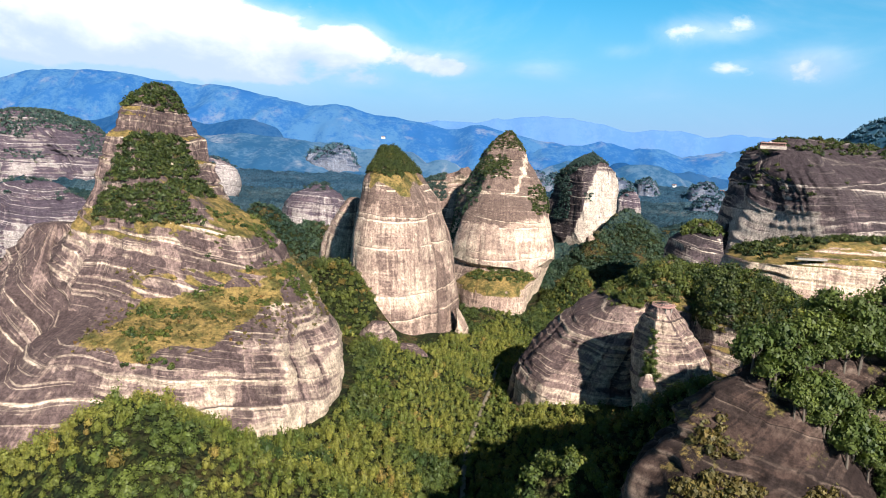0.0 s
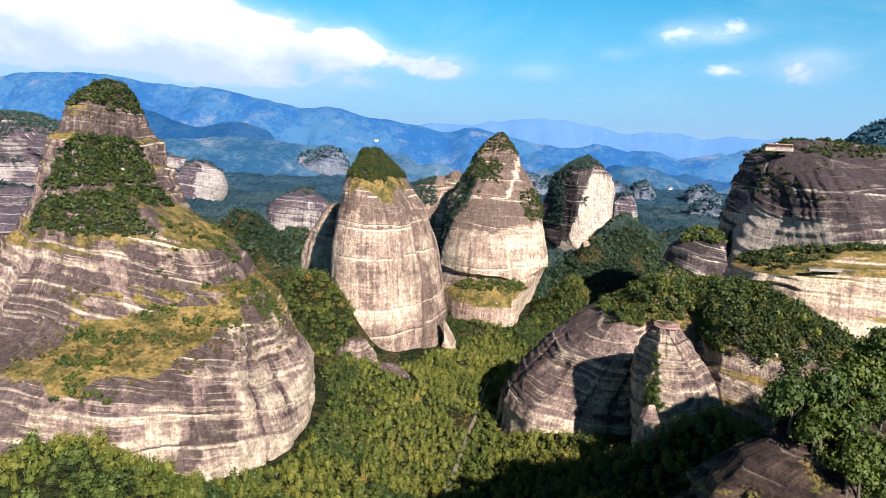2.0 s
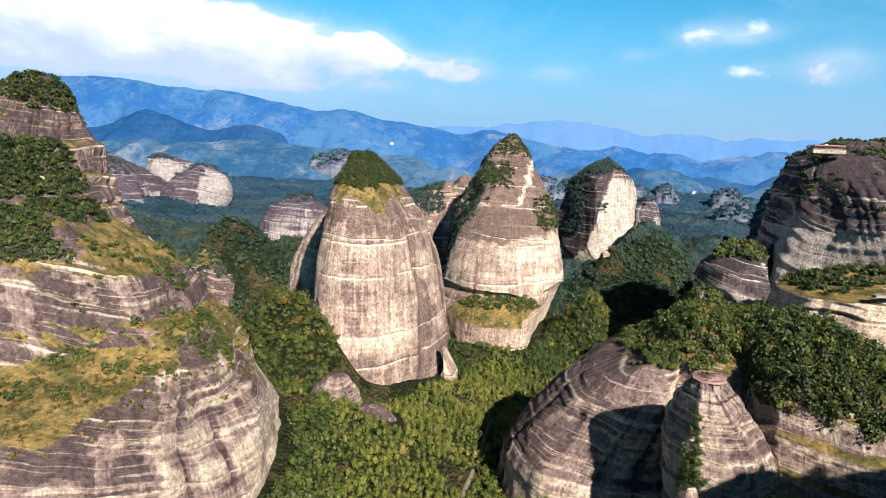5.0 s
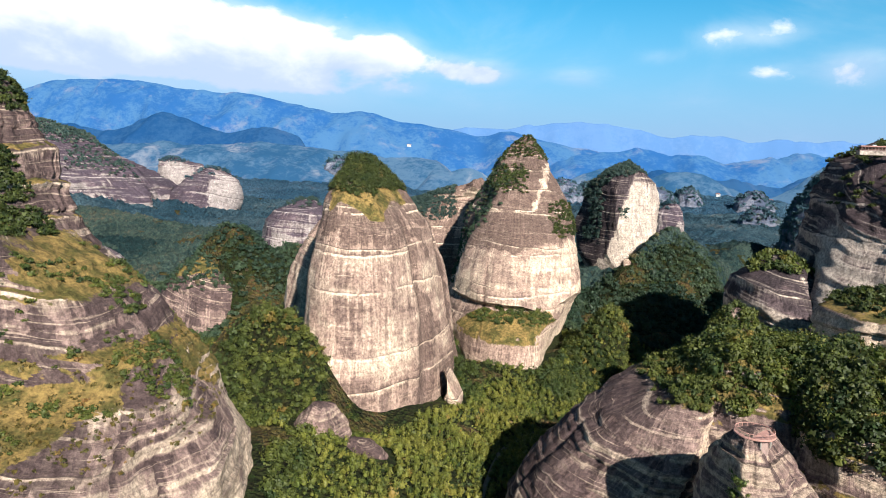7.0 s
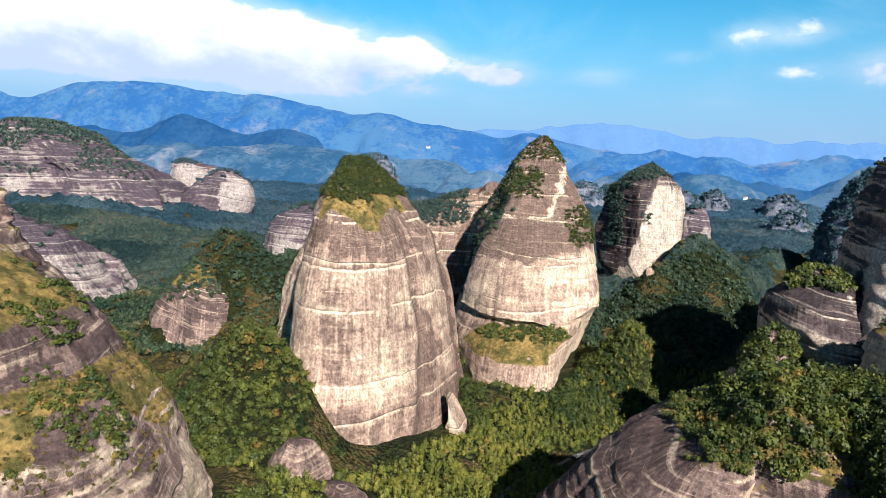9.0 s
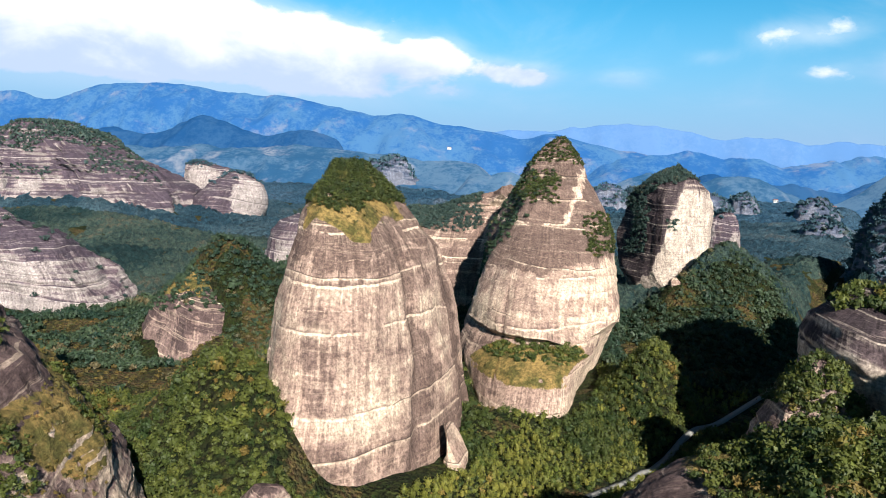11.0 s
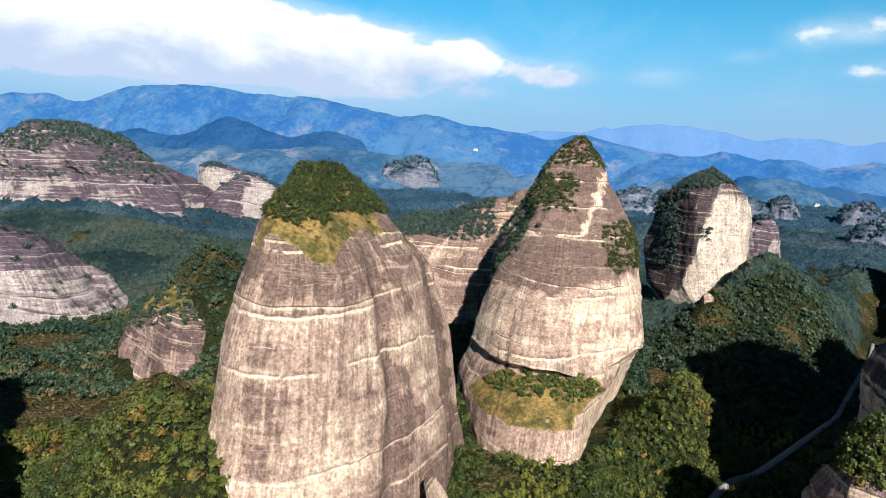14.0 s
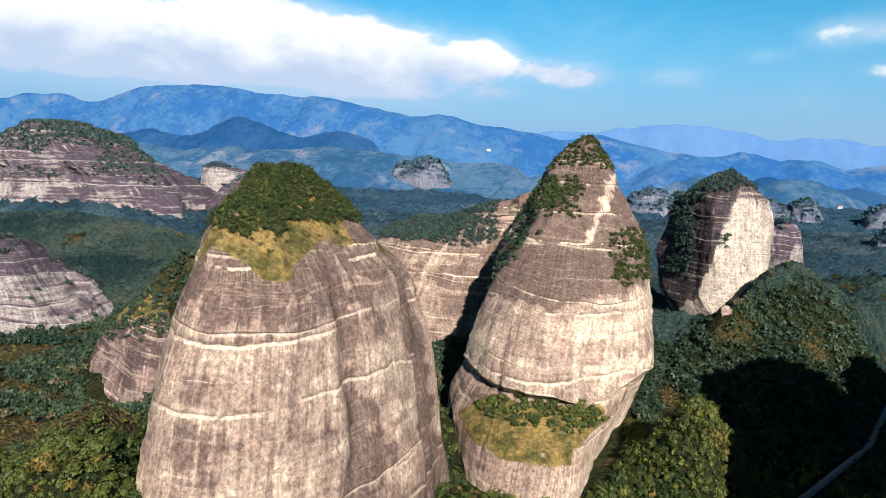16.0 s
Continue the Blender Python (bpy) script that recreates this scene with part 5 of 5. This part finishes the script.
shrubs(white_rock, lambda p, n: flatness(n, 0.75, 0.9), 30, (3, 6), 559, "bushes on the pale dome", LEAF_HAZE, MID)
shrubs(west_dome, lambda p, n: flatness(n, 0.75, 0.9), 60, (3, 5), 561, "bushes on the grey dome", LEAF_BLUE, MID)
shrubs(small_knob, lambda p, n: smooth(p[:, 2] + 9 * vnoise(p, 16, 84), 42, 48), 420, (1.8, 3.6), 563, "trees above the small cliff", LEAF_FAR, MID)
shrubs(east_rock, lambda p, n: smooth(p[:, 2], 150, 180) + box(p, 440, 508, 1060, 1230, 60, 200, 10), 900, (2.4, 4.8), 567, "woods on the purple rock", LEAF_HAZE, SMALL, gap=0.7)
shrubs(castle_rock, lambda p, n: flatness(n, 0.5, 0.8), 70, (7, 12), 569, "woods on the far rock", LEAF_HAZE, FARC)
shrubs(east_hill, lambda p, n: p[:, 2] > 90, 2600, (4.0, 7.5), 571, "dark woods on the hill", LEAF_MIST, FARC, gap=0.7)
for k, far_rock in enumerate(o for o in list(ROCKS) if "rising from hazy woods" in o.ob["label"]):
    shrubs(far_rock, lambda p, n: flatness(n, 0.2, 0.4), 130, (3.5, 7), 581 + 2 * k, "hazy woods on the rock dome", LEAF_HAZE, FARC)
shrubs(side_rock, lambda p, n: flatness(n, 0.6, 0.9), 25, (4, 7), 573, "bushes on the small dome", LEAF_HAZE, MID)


# ---- things built by hand ----
def plain(name, colour, rough=0.8, speck=0.25, metal=0.0):
    m, n = material(name)
    p = n.add("ShaderNodeNewGeometry", out=0)
    k = n.math("ADD", n.math("MULTIPLY", n.noise(p, 0.8, 6.0, 0.6), 0.5), n.math("MULTIPLY", n.noise(p, 6.0, 5.0, 0.6), 0.5))
    c = n.mix(n.ramp(k, 0.35, 0.65), col(*[v * (1 - speck) for v in colour]), col(*[min(1, v * (1 + speck)) for v in colour]))
    values = {"Base Color": c, "Roughness": rough, "Metallic": metal}
    n.add("ShaderNodeOutputMaterial", [n.add("ShaderNodeBsdfPrincipled", values)])
    return m


CONCRETE_RED = plain("red_concrete", (0.315, 0.165, 0.135))
CONCRETE = plain("grey_concrete", (0.203, 0.18, 0.158))
CONCRETE_PINK = plain("pink_concrete", (0.22, 0.15, 0.13))
WHITEWASH = plain("whitewash", (0.40, 0.39, 0.38))
ROOF = plain("roof_tiles", (0.15, 0.0675, 0.0562))
TIMBER = plain("brown_timber", (0.12, 0.06, 0.0413))
BARK = plain("bark", (0.075, 0.0562, 0.0413))
DIRT = plain("trodden_earth", (0.165, 0.128, 0.0825))
ROAD = plain("pale_road", (0.17, 0.16, 0.145), 0.9, 0.15)
# near-black colour in place of the shade inside window openings
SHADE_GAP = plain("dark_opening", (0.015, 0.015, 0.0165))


def empty(name, at, turn=0.0):
    ob = new(name)
    ob.matrix_world = pose(*at, 0, 0, turn)
    return ob


def part(name, bm, mat, parent, label=""):
    me = bpy.data.meshes.new(name)
    bm.to_mesh(me)
    bm.free()
    me.materials.append(mat)
    ob = new(name, me)
    ob.parent = parent
    return tagged(ob, label)


def block(x0, x1, y0, y1, z0, z1, bevel=0.05):
    bm = bmesh.new()
    bmesh.ops.create_cube(bm, size=1, matrix=Matrix.Translation(((x0 + x1) / 2, (y0 + y1) / 2, (z0 + z1) / 2)) @ Matrix.Diagonal((x1 - x0, y1 - y0, z1 - z0, 1)))
    if bevel:
        bmesh.ops.bevel(bm, geom=bm.edges[:], offset=bevel, segments=1, affect="EDGES")
    return bm


def post(x, y, z0, z1, r0, r1=None, sides=10, lean=(0, 0)):
    bm = bmesh.new()
    r1 = r0 if r1 is None else r1
    low = [bm.verts.new((x + r0 * math.cos(a), y + r0 * math.sin(a), z0)) for a in np.arange(sides) * 2 * math.pi / sides]
    top = [bm.verts.new((x + lean[0] + r1 * math.cos(a), y + lean[1] + r1 * math.sin(a), z1)) for a in np.arange(sides) * 2 * math.pi / sides]
    for i in range(sides):
        bm.faces.new((low[i], low[(i + 1) % sides], top[(i + 1) % sides], top[i]))
    bm.faces.new(top), bm.faces.new(low[::-1])
    return bm


def ring(r0, r1, z0, z1, sides=48):
    """A ring or, with r0 = 0, a disc with a rounded rim."""
    bm = bmesh.new()
    a = np.arange(sides) * 2 * math.pi / sides
    loops = [[bm.verts.new((r * math.cos(k), r * math.sin(k), z)) for k in a] for r, z in ((r1 - .1, z0), (r1, z0 + .1), (r1, z1 - .1), (r1 - .1, z1), (max(r0, .01), z1), (max(r0, .01), z0))]
    for u, v in zip(loops, loops[1:] + loops[:1]):
        for i in range(sides):
            bm.faces.new((u[i], u[(i + 1) % sides], v[(i + 1) % sides], v[i]))
    return bm


def pitched_roof(length, depth, z, rise, over=0.6):
    bm = bmesh.new()
    hx, hy = length / 2 + over, depth / 2 + over
    v = [bm.verts.new(c) for c in ((-hx, -hy, z), (hx, -hy, z), (hx, hy, z), (-hx, hy, z), (-hx * .8, 0, z + rise), (hx * .8, 0, z + rise), (-hx, -hy, z - .25), (hx, -hy, z - .25), (hx, hy, z - .25), (-hx, hy, z - .25))]
    for f in ((0, 1, 5, 4), (2, 3, 4, 5), (3, 0, 4), (1, 2, 5), (1, 0, 6, 7), (2, 1, 7, 8), (3, 2, 8, 9), (0, 3, 9, 6), (6, 9, 8, 7)):
        bm.faces.new([v[i] for i in f])
    return bm


# the round deck on its knob
deck = tagged(empty("viewing_deck", (112, 338, 102.6)), "round reddish concrete viewing deck with a low rail", "viewing deck")
part("floor_slab", ring(0, 5.6, 1.2, 1.75), CONCRETE_RED, deck)
part("drum", ring(0, 4.0, -8.0, 1.2), CONCRETE_PINK, deck, "stained concrete drum")
part("handrail", ring(5.2, 5.4, 2.75, 2.95), CONCRETE_RED, deck)
for k in range(20):
    a = k * math.pi / 10
    part("rail_post", post(5.3 * math.cos(a), 5.3 * math.sin(a), 1.7, 2.85, .08), CONCRETE_RED, deck)
for k in range(8):
    a = k * math.pi / 4
    part("bracket", post(4.6 * math.cos(a), 4.6 * math.sin(a), -1.2, 1.25, .22, .3), CONCRETE, deck)

# the pavilion on the cliff
base = 198.0
pavilion = tagged(empty("pavilion", (277, 592, base), -6), "long open pavilion with a flat roof and rows of columns", "pavilion")
pavilion.scale = (0.78, 0.68, 0.60)
part("terrace", block(-14, 14, -4, 4, -1.0, 0.0), CONCRETE_PINK, pavilion)
part("foundation", block(-13.8, 13.8, -3.8, 4, -5.0, -1.0), ROCK_CLIFF, pavilion, "rough stone foundation")
part("roof", block(-13.6, 13.6, -3.8, 3.8, 3.3, 3.9), ROOF, pavilion, "dark red flat roof")
part("parapet", block(-13.2, 13.2, -3.5, -3.3, 3.9, 4.6), CONCRETE_RED, pavilion)
part("back_wall", block(-12.5, 12.5, 2.6, 2.9, 0.0, 3.3), TIMBER, pavilion)
part("roof_hut", block(-3.5, -1.0, -1.5, 1.0, 3.9, 5.8), WHITEWASH, pavilion, "small pale hut on the roof")
for k in range(11):
    part("column", post(-12.5 + 2.5 * k, -3.3, 0.0, 3.3, .28, .24), CONCRETE_PINK, pavilion)
part("railing", block(-13.4, 13.4, -3.9, -3.75, 0.75, 0.95), CONCRETE_RED, pavilion)

# the red-roofed hut above the pale cliff
hut = tagged(empty("hut", (296, 486, 122.5), 8), "low hut with a dark red tiled roof among trees", "hut")
part("wall", block(-6.5, 6.5, -2.5, 2.5, -4.0, 2.8), TIMBER, hut)
part("roof", pitched_roof(13, 5, 2.9, 1.9), ROOF, hut, "dark red pitched roof")
for k in range(4):
    part("window", block(-5.0 + 3 * k, -3.6 + 3 * k, -2.56, -2.44, 0.9, 2.1, .02), SHADE_GAP, hut)

# the walkway on the pale cliff
walkway = tagged(empty("walkway", (246, 453, 118.2), 0), "pinkish concrete walkway with a rail along the cliff", "walkway")
part("slab", block(-10, 10, -1.2, 2.5, -1.0, 0.3), CONCRETE, walkway)
part("handrail", block(-10, 10, -1.15, -1.0, 1.3, 1.42, .02), CONCRETE_RED, walkway)
for k in range(11):
    part("rail_post", post(-9.8 + 1.96 * k, -1.08, 0.4, 1.35, .06), CONCRETE_RED, walkway)


# the road beside the creek
def ribbon(name, line, width, lift, mat, label, category):
    t = np.concatenate([[0], np.cumsum(np.hypot(*np.diff(line, axis=0).T))])
    s = np.arange(0, t[-1], 4.0)
    q = np.stack([np.interp(s, t, line[:, 0]), np.interp(s, t, line[:, 1])], -1)
    for _ in range(12):
        q[1:-1] = (q[:-2] + 2 * q[1:-1] + q[2:]) / 4
    d = np.gradient(q, axis=0)
    d /= np.linalg.norm(d, axis=1)[:, None]
    side = np.stack([d[:, 1], -d[:, 0]], -1) * (width / 2)
    z = ground_z(q[:, 0], q[:, 1]) + lift
    rows = [xyz((q + k * side)[:, 0], (q + k * side)[:, 1], z + h) for k, h in ((-1.1, -3.0), (-1, 0), (0, .06), (1, 0), (1.1, -3.0))]
    return tagged(new(name, mesh_np(name, np.stack(rows, 1).reshape(-1, 3), [grid_faces(len(q), 5, False)], mat)), label, category, kind="structure")


ribbon("path", CREEK[1:6], 2.4, 0.6, DIRT, "brown dirt path between bamboo", "path")
ribbon("road", CREEK[5:14], 3.6, 1.2, ROAD, "pale narrow road winding along the valley", "road")


# the white house far off on the mountain's foot, and hamlets
def house(at, length, depth, high, turn, label, storeys=1, roof=ROOF):
    ob = tagged(empty("house", at, turn), label, "house")
    part("wall", block(-length / 2, length / 2, -depth / 2, depth / 2, -12, high), WHITEWASH, ob)
    part("roof", pitched_roof(length, depth, high, high * .35, 1.0), roof, ob)
    n = max(3, int(length / 7))
    for s in range(storeys):
        for k in range(n):
            x = -length / 2 + length * (k + .5) / n
            part("window", block(x - 1.1, x + 1.1, -depth / 2 - .06, -depth / 2 + .1, high * (s + .3) / storeys, high * (s + .75) / storeys, 0), SHADE_GAP, ob)
    return ob


# the trees that stand nearest, each one by itself
def lush_crown(seed):
    """A broad crown of several leafy heads."""
    r = np.random.default_rng(seed)
    V, T, Q, n = [], [], [], 0
    for k in range(6):
        v, t, q = crown(seed * 10 + k, 190, 1, 0.85, 0.15, 0.5)
        s = r.uniform(0.42, 0.62) if k else 0.7
        a = r.uniform(0, 2 * np.pi)
        at = np.array([0, 0, 0.55]) if k == 0 else np.array([0.55 * np.cos(a), 0.55 * np.sin(a), r.uniform(0.0, 0.5)])
        V.append(v * s + at), T.append(t + n), Q.append(q + n)
        n += len(v)
    return np.concatenate(V), np.concatenate(T), np.concatenate(Q)


def tree(seed, tint):
    ob = empty("tree", (0, 0, 0))
    bm = post(0, 0, -1.5, 3.2, .32, .2, 8, (.15, .1))
    for k in range(4):
        a = k * 1.6 + seed
        limb = post(.12, .08, 2.2, 4.4, .14, .06, 6, (1.3 * math.cos(a), 1.3 * math.sin(a)))
        me = bpy.data.meshes.new("limb")
        limb.to_mesh(me)
        limb.free()
        bm.from_mesh(me)
        bpy.data.meshes.remove(me)
    part("trunk", bm, BARK, ob)
    v, t, q = lush_crown(seed)
    me = mesh_np("crown", v * (3.4, 3.4, 3.6) + (0, 0, 2.0), [t, q], LEAF_NEAR, False, tint=np.full(len(v), tint) + np.random.default_rng(seed).normal(0, .05, len(v)))
    new("crown", me).parent = ob
    return tagged(ob, "broad leafy green tree rooted on the rocky hill", "tree", "trees on the near hill")


r = np.random.default_rng(701)
spots = near_hill.sample(lambda p, n: (p[:, 1] > 118) * (p[:, 0] > 76) * (p[:, 0] < 142) * (p[:, 2] > 121 - 0.9 * (p[:, 0] - 78)) * (p[:, 2] > 88), 6000, r)
spots = spots[np.unique(np.floor(spots / 3.6).astype(np.int64)[:, :2], axis=0, return_index=True)[1]]
kinds = [tree(k + 1, (0.25, 0.4, 0.55, 0.7, 0.45)[k]) for k in range(5)]
for i, at in enumerate(spots):
    m = pose(*at, 0, 0, r.uniform(0, 360))
    k = kinds[i % 5]
    size = r.uniform(0.85, 1.5)
    if i < 5:
        k.matrix_world = m
        k.scale = (size,) * 3
    else:
        c = copy_thing(k, m)
        c.scale = (size, size, size * r.uniform(0.9, 1.15))

def on_slope(surface, x, z):
    """The first place on a range's near slope at x that reaches the height z."""
    column = surface[np.abs(surface[:, 0] - x) < 20]
    near = column[column[:, 2] > min(z, 0.9 * column[:, 2].max())]
    return tuple(near[np.argmin(near[:, 1])])


for x, z, w, a in ((-330, 285, 20, 12),):
    house(on_slope(massif, x, z), w, 10, 7, a, "white far house at the foot of the mountains", 1)
for x, z in ((815, 120), (1010, 118)):
    house(on_slope(low_hills, x, z), 13, 9, 7, (x % 7) * 4 - 12, "white far house among the hills", 1)
